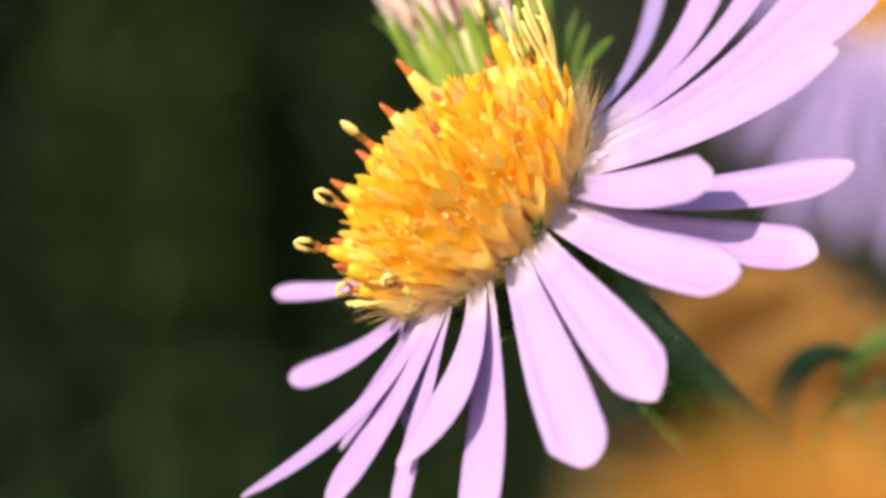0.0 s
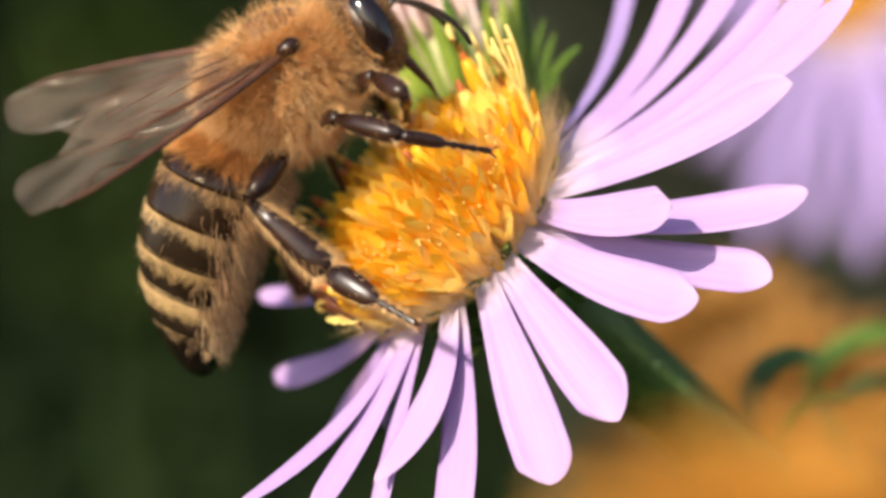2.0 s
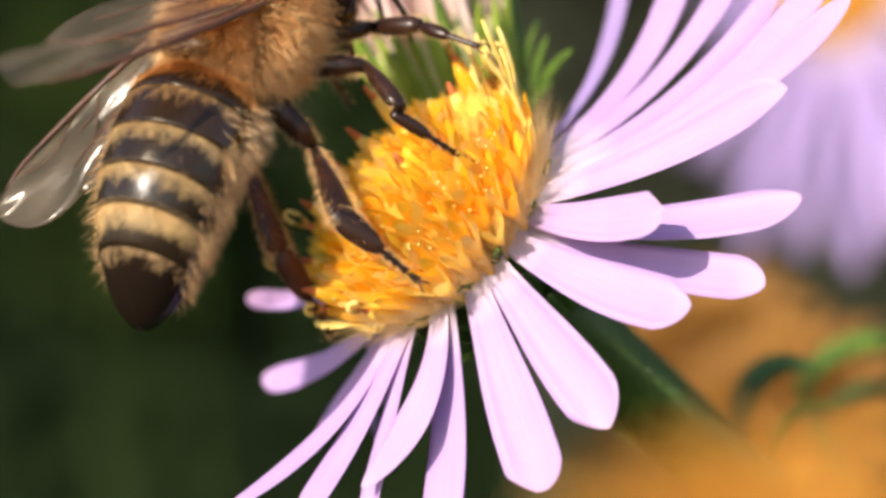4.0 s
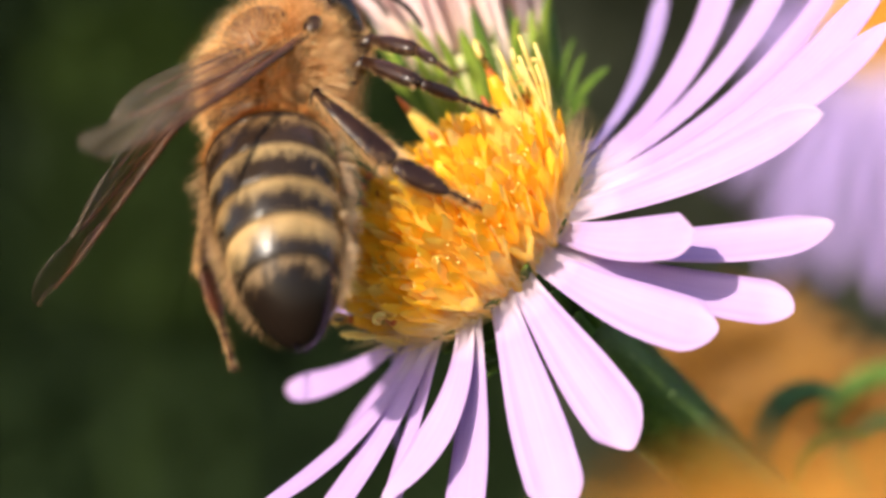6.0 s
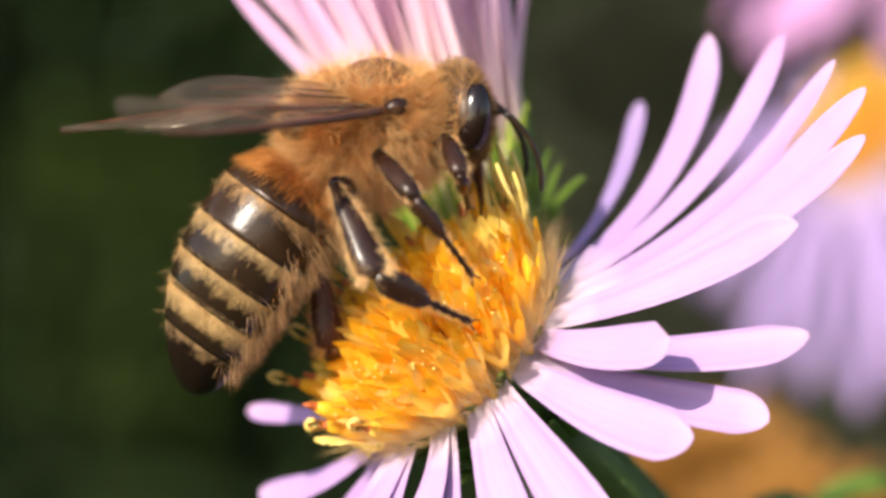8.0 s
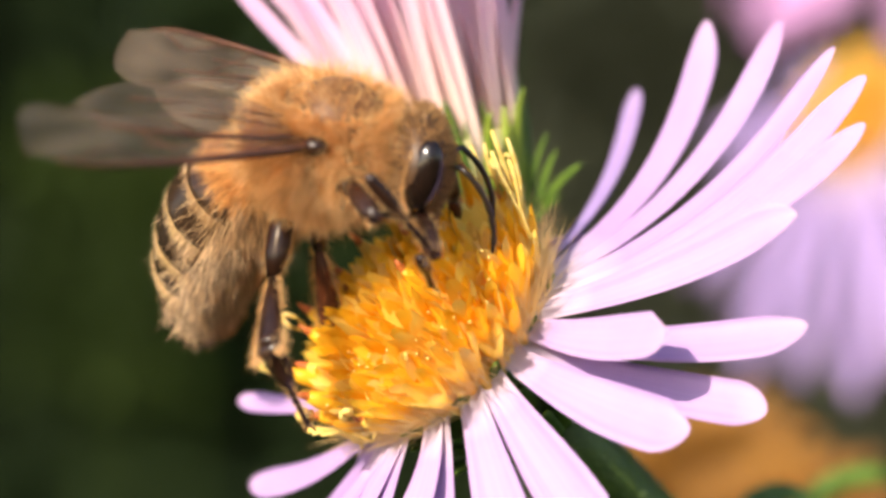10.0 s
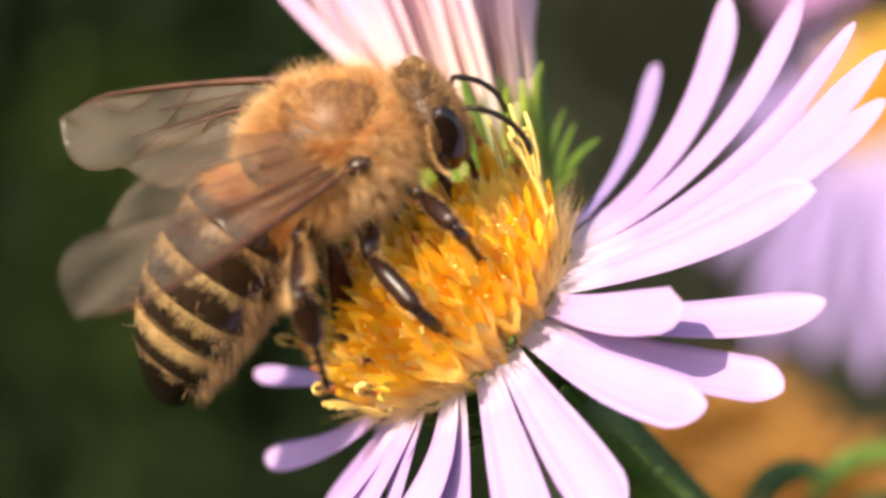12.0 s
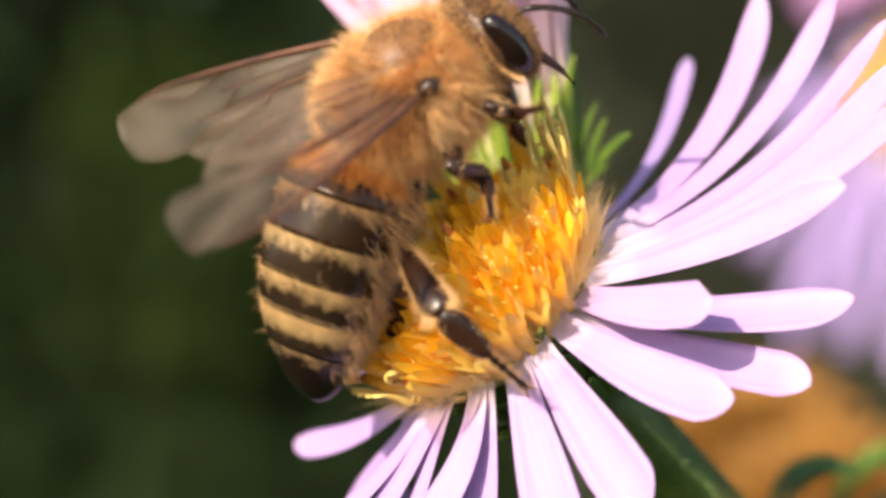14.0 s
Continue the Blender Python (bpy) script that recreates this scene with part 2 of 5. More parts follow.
def thing(name, m=None, label="", category="", group="", kind=""):
    e = new(name)
    e.empty_display_size = 0.002
    if m is not None:
        e.matrix_basis = m
    return tagged(e, label, category, group, kind)


def loft(bm, rings, cap=True):
    """Skins rings of equally many points."""
    vs = [[bm.verts.new(p) for p in r] for r in rings]
    k = len(rings[0])
    for a, b in zip(vs, vs[1:]):
        for i in range(k):
            bm.faces.new((a[i], a[(i + 1) % k], b[(i + 1) % k], b[i]))
    if cap:
        bm.faces.new(vs[0][::-1])
        bm.faces.new(vs[-1])
    return vs


def frame_of(t, up=(0, 0, 1)):
    t = Vector(t).normalized()
    s = t.cross(Vector(up))
    if s.length < 1e-4:
        s = t.cross(Vector((1, 0.2, 0)))
    s.normalize()
    return t, s, s.cross(t)


def tube(bm, pts, radii, sides=8, flat=1.0, up=(0, 0, 1), ribs=0.0):
    """A tapered tube along points; flat squeezes it along its own up."""
    rings = []
    pts = [Vector(p) for p in pts]
    for i, p in enumerate(pts):
        d = pts[min(i + 1, len(pts) - 1)] - pts[max(i - 1, 0)]
        _, s, n = frame_of(d, up)
        r = radii[i] if hasattr(radii, "__len__") else radii
        rings.append([p + s * (math.cos(a) * r * (1 - ribs * (k % 2))) + n * (math.sin(a) * r * flat * (1 - ribs * (k % 2))) for k, a in enumerate( np.linspace(0, 2 * math.pi, sides, endpoint=False))])
    return loft(bm, rings)


def bezier(a, b, c, d, k):
    out = []
    for t in np.linspace(0, 1, k):
        s = 1 - t
        out.append(a * s ** 3 + b * (3 * s * s * t) + c * (3 * s * t * t) + d * t ** 3)
    return out


def strip(bm, pts, widths, up, thick=0.07, camber=0.15, across=6, twist=0.0):
    """A petal or leaf: a cambered blade with thickness along a curve, with strip coordinates (u across, v along)."""
    uv = bm.loops.layers.uv.verify()
    n = len(pts)
    grid = []
    for i, p in enumerate(pts):
        d = pts[min(i + 1, n - 1)] - pts[max(i - 1, 0)]
        t, s, nn = frame_of(d, up)
        a = twist * i / (n - 1)
        s2, n2 = s * math.cos(a) + nn * math.sin(a), nn * math.cos(a) - s * math.sin(a)
        row = []
        for side in (1, -1):
            for j in range(across + 1):
                x = (j / across * 2 - 1) * side
                edge = math.sqrt(max(0.0, 1 - x * x * 0.96))
                groove = 0.10 * math.cos(x * 9.4) * (1 - x * x)
                h = camber * widths[i] * (x * x - 0.4) + groove * widths[i] * 0.35 + side * thick * edge * 0.5
                row.append(bm.verts.new(p + s2 * (x * widths[i] * 0.5) + n2 * h))
        grid.append(row)
    k = len(grid[0])

    def put(f, i, js):
        for lp, (a, j) in zip(f.loops, js):
            jj = j % (across + 1)
            lp[uv].uv = ((jj if j <= across else across - jj) / across, a / (n - 1))

    for i in range(n - 1):
        for j in range(k):
            j2 = (j + 1) % k
            f = bm.faces.new((grid[i][j], grid[i][j2], grid[i + 1][j2], grid[i + 1][j]))
            put(f, i, ((i, j), (i, j2), (i + 1, j2), (i + 1, j)))
    bm.faces.new(grid[0][::-1])
    bm.faces.new(grid[-1])



def bezier_at(a, b, c, d, t):
    s = 1 - t
    return a * s ** 3 + b * (3 * s * s * t) + c * (3 * s * t * t) + d * t ** 3


def blade(name, parent, mat, a, b, c, d, w, up, n=18, thick=0.07, camber=0.15, base=0.25, peak=0.5, tip=0.78, twist=0.0, label="", skew=0.0):
    ss = [1 - (1 - s) ** 1.5 for s in np.linspace(0, 1, n)]
    pts = [bezier_at(a, b, c, d, t) for t in ss]
    ws = []
    for s in ss:
        k = min(1.0, s / peak)
        f = base + (1 - base) * (k * k * (3 - 2 * k))
        if s > tip:
            q = (s - tip) / (1 - tip)
            f *= max(0.10, 0.8 * math.sqrt(max(0.0, 1 - q * q)) + 0.2 * (1 - q))
        ws.append(w * f)
    side = (Vector(d) - Vector(c)).cross(Vector(up)).normalized()
    pts = [p + side * (skew * w * max(0.0, (t - tip) / (1 - tip)) ** 2) for p, t in zip(pts, ss)]
    bm = bmesh.new()
    strip(bm, pts, ws, up, thick, camber, 6, twist)
    return part(name, bm, mat, parent, label)


def axis_matrix(origin, x, z):
    """A pose with its z along z and its x near x; origin in metres."""
    z = Vector(z).normalized()
    y = z.cross(Vector(x)).normalized()
    x = y.cross(z)
    m = Matrix((x, y, z)).transposed().to_4x4()
    m.translation = origin
    return m


# ---- aster flower heads: local z is the way the head faces ----
def floret_meshes():
    """Shared meshes for the small tubular flowers of the disc: closed, open, and with a ripe anther column."""
    made = {}
    bm = bmesh.new()
    prof = [(0.0, 0.10), (0.8, 0.13), (1.4, 0.18), (1.9, 0.22), (2.25, 0.20), (2.55, 0.12), (2.75, 0.02)]
    loft(bm, [[(r * (1 + 0.10 * math.cos(5 * a)) * math.cos(a), r * (1 + 0.10 * math.cos(5 * a)) * math.sin(a), h) for a in np.linspace(0, 2 * math.pi, 10, endpoint=False)] for h, r in prof])
    made["closed"] = bm
    bm = bmesh.new()
    prof = [(0.0, 0.10), (0.9, 0.13), (1.5, 0.20), (2.1, 0.30)]
    ring = loft(bm, [[(r * math.cos(a), r * math.sin(a), h) for a in np.linspace(0, 2 * math.pi, 10, endpoint=False)] for h, r in prof], False)[-1]
    for i in range(5):
        a = 2 * math.pi * (i + 0.5) / 5
        o, t = Vector((math.cos(a), math.sin(a), 0)), Vector((-math.sin(a), math.cos(a), 0))
        rows = [[ring[2 * i], ring[2 * i + 1], ring[(2 * i + 2) % 10]]]
        for r, z, w in ((0.33, 2.36, 0.155), (0.355, 2.62, 0.125), (0.39, 2.84, 0.075)):
            rows.append([bm.verts.new(o * (r - 0.03) - t * w + Vector((0, 0, z))), bm.verts.new(o * (r + 0.02) + Vector((0, 0, z))), bm.verts.new(o * (r - 0.03) + t * w + Vector((0, 0, z)))])
        tip = bm.verts.new(o * 0.42 + Vector((0, 0, 3.0)))
        for p, q in zip(rows, rows[1:]):
            for k in (0, 1):
                bm.faces.new((p[k], p[k + 1], q[k + 1], q[k]))
        for k in (0, 1):
            bm.faces.new((rows[-1][k], rows[-1][k + 1], tip))
    made["open"] = bm
    bm = bmesh.new()
    tube(bm, [(0, 0, 2.45), (0, 0, 2.75), (0, 0, 3.0), (0.02, 0, 3.2)], [0.12, 0.12, 0.09, 0.03], 8, up=(1, 0.2, 0))
    made["anther"] = bm
    bm = bmesh.new()
    for s in (1, -1):
        tube(bm, [(0.02 * s, 0, 3.0), (0.10 * s, 0, 3.2), (0.13 * s, 0, 3.4), (0.09 * s, 0, 3.65), (0.0, 0, 3.78)], [0.07, 0.075, 0.085, 0.085, 0.04], 6, 0.8)
    made["stigma"] = bm
    bm = bmesh.new()
    tube(bm, [(0, 0, 0.0), (0, 0, 1.2), (0, 0, 2.0), (0, 0, 2.5), (0, 0, 2.82)], [0.14, 0.20, 0.25, 0.21, 0.12], 8, up=(1, 0.2, 0))
    made["ripe"] = bm
    return made


FLORETS = {k: part(k, b, m) for (k, b), m in zip(floret_meshes().items(), (FLORET, FLORET, ANTHER, STIGMA, FLORET))}
FLORET_KINDS = {k: o.data for k, o in FLORETS.items()}
pale = FLORET_KINDS["open"].copy()
pale.materials[0] = FLORET_PALE
for o in FLORETS.values():
    bpy.data.objects.remove(o)


def on_mesh(name, me, m, parent, label=""):
    o = new(name, me)
    o.parent = parent
    o.matrix_basis = m
    if label:
        o["label"] = label
    return o


def ripe_floret(head, base, tip, rng, forked=True):
    """A floret that stands out of the disc: its tube, the red-brown anther column and, on most, a forked stigma. Places in the head's space."""
    base, tip = Vector(base), Vector(tip)
    reach = (tip - base).length / (3.75 if forked else 3.1)
    m = axis_matrix(base * MM, (rng.uniform(-1, 1), rng.uniform(-1, 1), 0.1), tip - base) @ Matrix.Diagonal((1.15, 1.15, reach, 1))
    f = on_mesh("disc_floret", FLORET_KINDS["ripe"], m, head)
    on_mesh("anther_tube", FLORET_KINDS["anther"], pose(0, 0, 0, 0, 0, rng.uniform(0, 360)), f, "red-brown anther tube")
    if forked:
        on_mesh("stigma", FLORET_KINDS["stigma"], pose(0, 0, 0, 0, 0, rng.uniform(0, 180)), f, "pale yellow forked stigma")


def disc(head, count, radius, height, rng, ripe=0.2, light=0.14):
    """The dome of tubular florets, in the spiral order of a composite flower."""
    gold = math.pi * (3 - math.sqrt(5))
    for i in range(count):
        q = math.sqrt((i + 0.5) / count)
        a = i * gold
        r0, h0 = radius * 0.77 * q, height * 0.22 * (1 - q * q)
        base = Vector((r0 * math.cos(a), r0 * math.sin(a), h0 - 0.25 - 0.2 * q ** 3))
        lean = 0.50 * q ** 1.6 + rng.uniform(-0.13, 0.13)
        turn = a + rng.uniform(-0.5, 0.5)
        ax = Vector((math.cos(turn) * math.sin(lean), math.sin(turn) * math.sin(lean), math.cos(lean)))
        size = (0.90 - 0.14 * q * q) * rng.uniform(0.84, 1.14)
        wide = rng.uniform(1.4, 1.75) if q < 0.8 else rng.uniform(0.95, 1.25)
        m = axis_matrix(base * MM, (math.cos(a * 3), math.sin(a * 3), 0.1), ax) @ Matrix.Diagonal((wide, wide, size, 1))
        kind = "closed" if q < 0.6 and rng.random() < 0.14 else "open"
        if rng.random() < ripe and q > 0.2:
            ripe_floret(head, base, base + ax * (2.9 * rng.uniform(0.95, 1.12)), rng, q > 0.85 and rng.random() < 0.4)
            continue
        me = pale if (kind == "open" and rng.random() < (light if q < 0.8 else max(light, 0.2))) else FLORET_KINDS[kind]
        on_mesh("disc_floret", me, m, head)


def bracts(head, rng, radius, depth, rows, length, mat, flare=0.5):
    """Overlapping green scales of the cup under the petals."""
    for row in range(rows):
        k = 13 + row * 2
        for i in range(k):
            a = 2 * math.pi * (i + 0.5 * (row % 2)) / k + rng.uniform(-0.06, 0.06)
            out = Vector((math.cos(a), math.sin(a), 0))
            z0 = -depth * (0.25 + 0.75 * row / max(1, rows - 1)) if rows > 1 else -depth * 0.5
            r = radius * (1 - 0.42 * row / rows)
            p0 = out * r + Vector((0, 0, z0 - 0.3))
            L = length * rng.uniform(0.8, 1.15)
            fl = flare * rng.uniform(0.6, 1.5)
            p1 = p0 + Vector((0, 0, 0.4 * L)) + out * (0.14 * L)
            p2 = p0 + Vector((0, 0, 0.72 * L)) + out * (0.25 * L + 0.2 * fl)
            p3 = p0 + Vector((0, 0, 0.9 * L)) + out * (0.4 * L + fl)
            blade("bract", head, mat, p0, p1, p2, p3, 0.62, -out, 9, 0.09, 0.12, 0.8, 0.3, 0.35)


def stalk(name, parent, pts, radii, mat, label=""):
    bm = bmesh.new()
    tube(bm, pts, radii, 16, ribs=0.09)
    return part(name, bm, mat, parent, label)


def cup(head, radius, depth, mat):
    bm = bmesh.new()
    prof = [(-depth, 0.55), (-depth * 0.8, radius * 0.55), (-depth * 0.45, radius * 0.83), (-0.25, radius * 0.95), (0.25, radius * 0.8), (0.9, radius * 0.5), (1.2, radius * 0.12)]
    loft(bm, [[(r * math.cos(a), r * math.sin(a), h) for a in np.linspace(0, 2 * math.pi, 24, endpoint=False)] for h, r in prof])
    part("cup", bm, mat, head, "green cup of the flower head")
    bm = bmesh.new()
    prof = [(-0.7, radius * 0.92), (-0.3, radius * 1.06), (0.3, radius * 1.04), (0.8, radius * 0.7), (1.2, radius * 0.2)]
    loft(bm, [[(r * math.cos(a), r * math.sin(a), h) for a in np.linspace(0, 2 * math.pi, 24, endpoint=False)] for h, r in prof])
    part("receptacle", bm, RECEPT, head, "cream and yellow floor of the disc")


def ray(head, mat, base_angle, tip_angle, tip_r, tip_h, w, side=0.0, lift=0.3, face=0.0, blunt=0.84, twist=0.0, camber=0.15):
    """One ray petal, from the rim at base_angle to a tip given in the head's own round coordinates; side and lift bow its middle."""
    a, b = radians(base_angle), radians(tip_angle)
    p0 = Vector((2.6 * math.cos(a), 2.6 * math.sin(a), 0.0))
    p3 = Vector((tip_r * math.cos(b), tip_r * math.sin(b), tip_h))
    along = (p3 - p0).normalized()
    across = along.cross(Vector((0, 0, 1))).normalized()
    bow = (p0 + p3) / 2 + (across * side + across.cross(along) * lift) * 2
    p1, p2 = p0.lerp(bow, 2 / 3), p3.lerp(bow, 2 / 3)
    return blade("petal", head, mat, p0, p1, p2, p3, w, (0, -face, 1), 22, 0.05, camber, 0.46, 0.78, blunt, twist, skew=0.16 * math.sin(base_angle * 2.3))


# ---- the flower that the bee visits ----
FACE = Vector((-0.659, -0.3615, 0.659))
RIM = Vector((0.7071, 0.0, 0.7071))
HEAD_AT = Vector((0.406, 0.0, -2.608)) * MM
HEAD_POSE = axis_matrix(HEAD_AT, RIM, FACE)
flower = thing("aster_flower", HEAD_POSE, "open lilac aster with orange disc on a green stalk", "flower", "asters on the plant")
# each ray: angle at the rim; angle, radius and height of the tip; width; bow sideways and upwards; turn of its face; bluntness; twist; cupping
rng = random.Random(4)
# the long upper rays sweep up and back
# the first ray has its bluish shade put into the petal colour
ray(flower, DIM_PETAL, -6, 37.2, 11.66, -1.39, 0.82, 0.17, -0.73, 0.2, 0.9, 0.18, 0.23)
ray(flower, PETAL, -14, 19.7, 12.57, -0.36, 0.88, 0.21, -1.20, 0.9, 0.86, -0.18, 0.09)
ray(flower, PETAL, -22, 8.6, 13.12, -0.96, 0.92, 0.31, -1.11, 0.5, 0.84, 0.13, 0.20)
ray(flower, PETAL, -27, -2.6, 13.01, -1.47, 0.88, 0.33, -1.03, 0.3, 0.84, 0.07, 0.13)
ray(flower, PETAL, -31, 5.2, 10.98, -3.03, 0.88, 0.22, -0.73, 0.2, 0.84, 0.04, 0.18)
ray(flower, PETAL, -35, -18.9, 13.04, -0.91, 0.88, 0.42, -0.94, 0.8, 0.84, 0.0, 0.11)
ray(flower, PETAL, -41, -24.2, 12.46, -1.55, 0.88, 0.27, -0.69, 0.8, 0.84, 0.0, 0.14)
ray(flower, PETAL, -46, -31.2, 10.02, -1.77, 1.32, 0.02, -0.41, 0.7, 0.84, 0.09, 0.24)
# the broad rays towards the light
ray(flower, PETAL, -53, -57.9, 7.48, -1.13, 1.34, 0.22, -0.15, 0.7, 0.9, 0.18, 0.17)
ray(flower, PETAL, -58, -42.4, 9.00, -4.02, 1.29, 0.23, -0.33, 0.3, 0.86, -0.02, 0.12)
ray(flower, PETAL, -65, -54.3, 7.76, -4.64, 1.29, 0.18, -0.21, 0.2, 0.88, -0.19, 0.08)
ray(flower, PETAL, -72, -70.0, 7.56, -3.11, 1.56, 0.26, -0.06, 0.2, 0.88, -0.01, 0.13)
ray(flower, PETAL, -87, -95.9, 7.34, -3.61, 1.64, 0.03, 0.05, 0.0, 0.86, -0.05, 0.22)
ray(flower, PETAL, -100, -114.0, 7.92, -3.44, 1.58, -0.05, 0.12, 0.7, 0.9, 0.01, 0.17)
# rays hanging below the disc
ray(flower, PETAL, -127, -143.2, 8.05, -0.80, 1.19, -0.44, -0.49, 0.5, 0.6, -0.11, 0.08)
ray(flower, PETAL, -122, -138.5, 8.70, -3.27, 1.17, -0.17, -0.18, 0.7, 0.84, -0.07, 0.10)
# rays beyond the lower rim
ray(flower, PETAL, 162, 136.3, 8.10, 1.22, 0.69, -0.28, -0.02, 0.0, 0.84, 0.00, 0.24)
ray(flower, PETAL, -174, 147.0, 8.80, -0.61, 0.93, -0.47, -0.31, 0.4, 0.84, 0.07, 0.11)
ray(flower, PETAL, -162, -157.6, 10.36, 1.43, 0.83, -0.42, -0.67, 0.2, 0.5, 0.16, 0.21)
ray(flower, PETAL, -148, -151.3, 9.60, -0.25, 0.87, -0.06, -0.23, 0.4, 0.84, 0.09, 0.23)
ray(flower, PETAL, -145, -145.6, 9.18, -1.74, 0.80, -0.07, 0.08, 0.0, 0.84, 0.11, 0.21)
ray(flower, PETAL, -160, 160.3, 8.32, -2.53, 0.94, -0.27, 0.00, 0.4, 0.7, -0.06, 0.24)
# rays on the far side, behind the disc
for base_angle in (28, 48, 66, 84, 102, 120, 140, 158):
    ray(flower, PETAL, base_angle, base_angle + rng.uniform(-6, 6), rng.uniform(6.6, 7.6), rng.uniform(-4.5, -3.4), rng.uniform(0.9, 1.3), 0.0, 0.5)
cup(flower, 2.75, 3.6, GREEN_DARK)
disc(flower, 215, 3.7, 3.4, rng, 0.055)
# ripe florets that stand out at the far and lower rim: angle, radius and height of the tip, foot radius, forked
for angle, r, h, foot, forked in ((14, 3.95, 4.05, 2.5, True), (50, 1.95, 4.25, 1.6, False), (86, 1.5, 3.8, 1.3, False), (120, 1.9, 4.3, 1.3, True), (155, 3.1, 3.65, 2.1, True),
                                  (166, 4.3, 3.2, 2.5, True), (-175, 4.35, 1.95, 2.8, True), (8, 4.65, 2.6, 2.9, True), (11, 3.95, 2.4, 2.8, True), (-4, 3.9, 1.8, 2.8, False), (142, 2.9, 3.3, 2.0, False)):
    d = Vector((math.cos(radians(angle)), math.sin(radians(angle)), 0))
    ripe_floret(flower, d * foot, d * r + Vector((0, 0, h)), rng, forked)
bracts(flower, rng, 2.45, 3.1, 3, 1.4, GREEN, 0.5)


def pappus(head, radius, rng, count=2600):
    """Fine cream hairs between the rim florets."""
    vs, fs = [], []
    for i in range(count):
        a = rng.uniform(0, 2 * math.pi)
        out = Vector((math.cos(a), math.sin(a), 0))
        p = out * (radius * rng.uniform(0.70, 0.95)) + Vector((0, 0, rng.uniform(-0.1, 0.3)))
        d = (out * rng.uniform(0.35, 1.1) + Vector((rng.uniform(-.25, .25), rng.uniform(-.25, .25), rng.uniform(0.3, 1.0)))).normalized()
        s = Vector((-out.y, out.x, 0)) * 0.012
        L = rng.uniform(0.9, 2.0)
        k = len(vs)
        vs += [p - s, p + s, p + out * 0.03, p + d * L]
        fs += [(k, k + 1, k + 3), (k + 1, k + 2, k + 3), (k + 2, k, k + 3)]
    return raw_part("pappus", vs, fs, PAPPUS, head, "fine cream hairs")


tagged(pappus(flower, 3.6, rng), kind="stuff")


def strands(head, rng):
    """Thin yellow styles left standing at the upper rim, and curled ones at the lower rim."""
    for i in range(9):
        a = radians(rng.uniform(-22, 16))
        r = rng.uniform(2.7, 3.5)
        p = Vector((r * math.cos(a), r * math.sin(a), 0.6))
        d = Vector((rng.uniform(0.25, 0.55), rng.uniform(-0.12, 0.12), 0.85))
        L = rng.uniform(2.4, 3.4)
        bm = bmesh.new()
        pts = [p + d * (L * t) + Vector((0, 0, 0.12 * math.sin(t * 7 + i))) for t in np.linspace(0, 1, 7)]
        tube(bm, pts, [0.05, 0.05, 0.05, 0.05, 0.055, 0.075, 0.05], 6)
        part("style", bm, STIGMA, head, "thin yellow style")
    for i in range(7):
        a = radians(rng.uniform(176, 214))
        p = Vector((2.9 * math.cos(a), 2.9 * math.sin(a), 0.5))
        o = Vector((math.cos(a), math.sin(a), 0))
        bm = bmesh.new()
        k = rng.uniform(0.35, 0.6)
        pts = [p + o * (1.5 * t + k * 0.6 * math.sin(5 * t)) + Vector((0, 0, 1.0 * t - k * (1 - math.cos(5 * t)) * 0.8)) for t in np.linspace(0, 1.15, 12)]
        tube(bm, pts, 0.045, 6)
        part("style", bm, STIGMA, head, "curled yellow style")


strands(flower, rng)


def pollen(head, rng):
    """Loose yellow grains caught between the florets near the rim."""
    bm = bmesh.new()
    for _ in range(110):
        a, r = rng.uniform(-math.pi, 0.3), rng.uniform(2.3, 3.7)
        p = Vector((r * math.cos(a), r * math.sin(a), 2.3 - 0.35 * (r - 2.3) + rng.uniform(-0.4, 0.3)))
        bmesh.ops.create_icosphere(bm, subdivisions=1, radius=rng.uniform(0.025, 0.055), matrix=Matrix.Translation(p))
    return tagged(part("pollen", bm, STIGMA, head, "loose yellow pollen grains"), kind="stuff")


pollen(flower, rng)


def in_head(m, p):
    """A place of the world (mm) in a head's own space."""
    return m.inverted() @ (Vector(p) * MM) / MM


JOIN = (30, 14, -34)
s0 = HEAD_AT / MM - FACE * 3.2
pts = bezier(s0, s0 - FACE * 6, Vector((10.5, 13, -13)), Vector(JOIN), 14)
stalk("stalk", flower, [in_head(HEAD_POSE, p) for p in pts], list(np.linspace(1.3, 1.1, 14)), GREEN_DARK, "ribbed dark green stalk")


def stalk_hair(parent, line, radius, rng, m, count=900):
    """Short pale hairs along a stalk."""
    vs, fs = [], []
    for _ in range(count):
        k = rng.uniform(0, len(line) - 2.01)
        i = int(k)
        p = Vector(line[i]).lerp(Vector(line[i + 1]), k - i)
        t, s, n = frame_of(Vector(line[i + 1]) - Vector(line[i]))
        a = rng.uniform(0, 6.283)
        d = s * math.cos(a) + n * math.sin(a)
        p = p + d * radius
        d = (d + t * rng.uniform(-0.6, 0.6)).normalized()
        q = d.cross(t).normalized() * 0.025
        j = len(vs)
        vs += [in_head(m, x) for x in (p - q, p + q, p + t * 0.04, p + d * rng.uniform(0.12, 0.32))]
        fs += [(j, j + 1, j + 3), (j + 1, j + 2, j + 3), (j + 2, j, j + 3)]
    return tagged(raw_part("stalk_hair", vs, fs, STALK_HAIR, parent, "short pale hairs on the stalk"), kind="stuff")


stalk_hair(flower, pts[:9], 1.2, rng, HEAD_POSE)


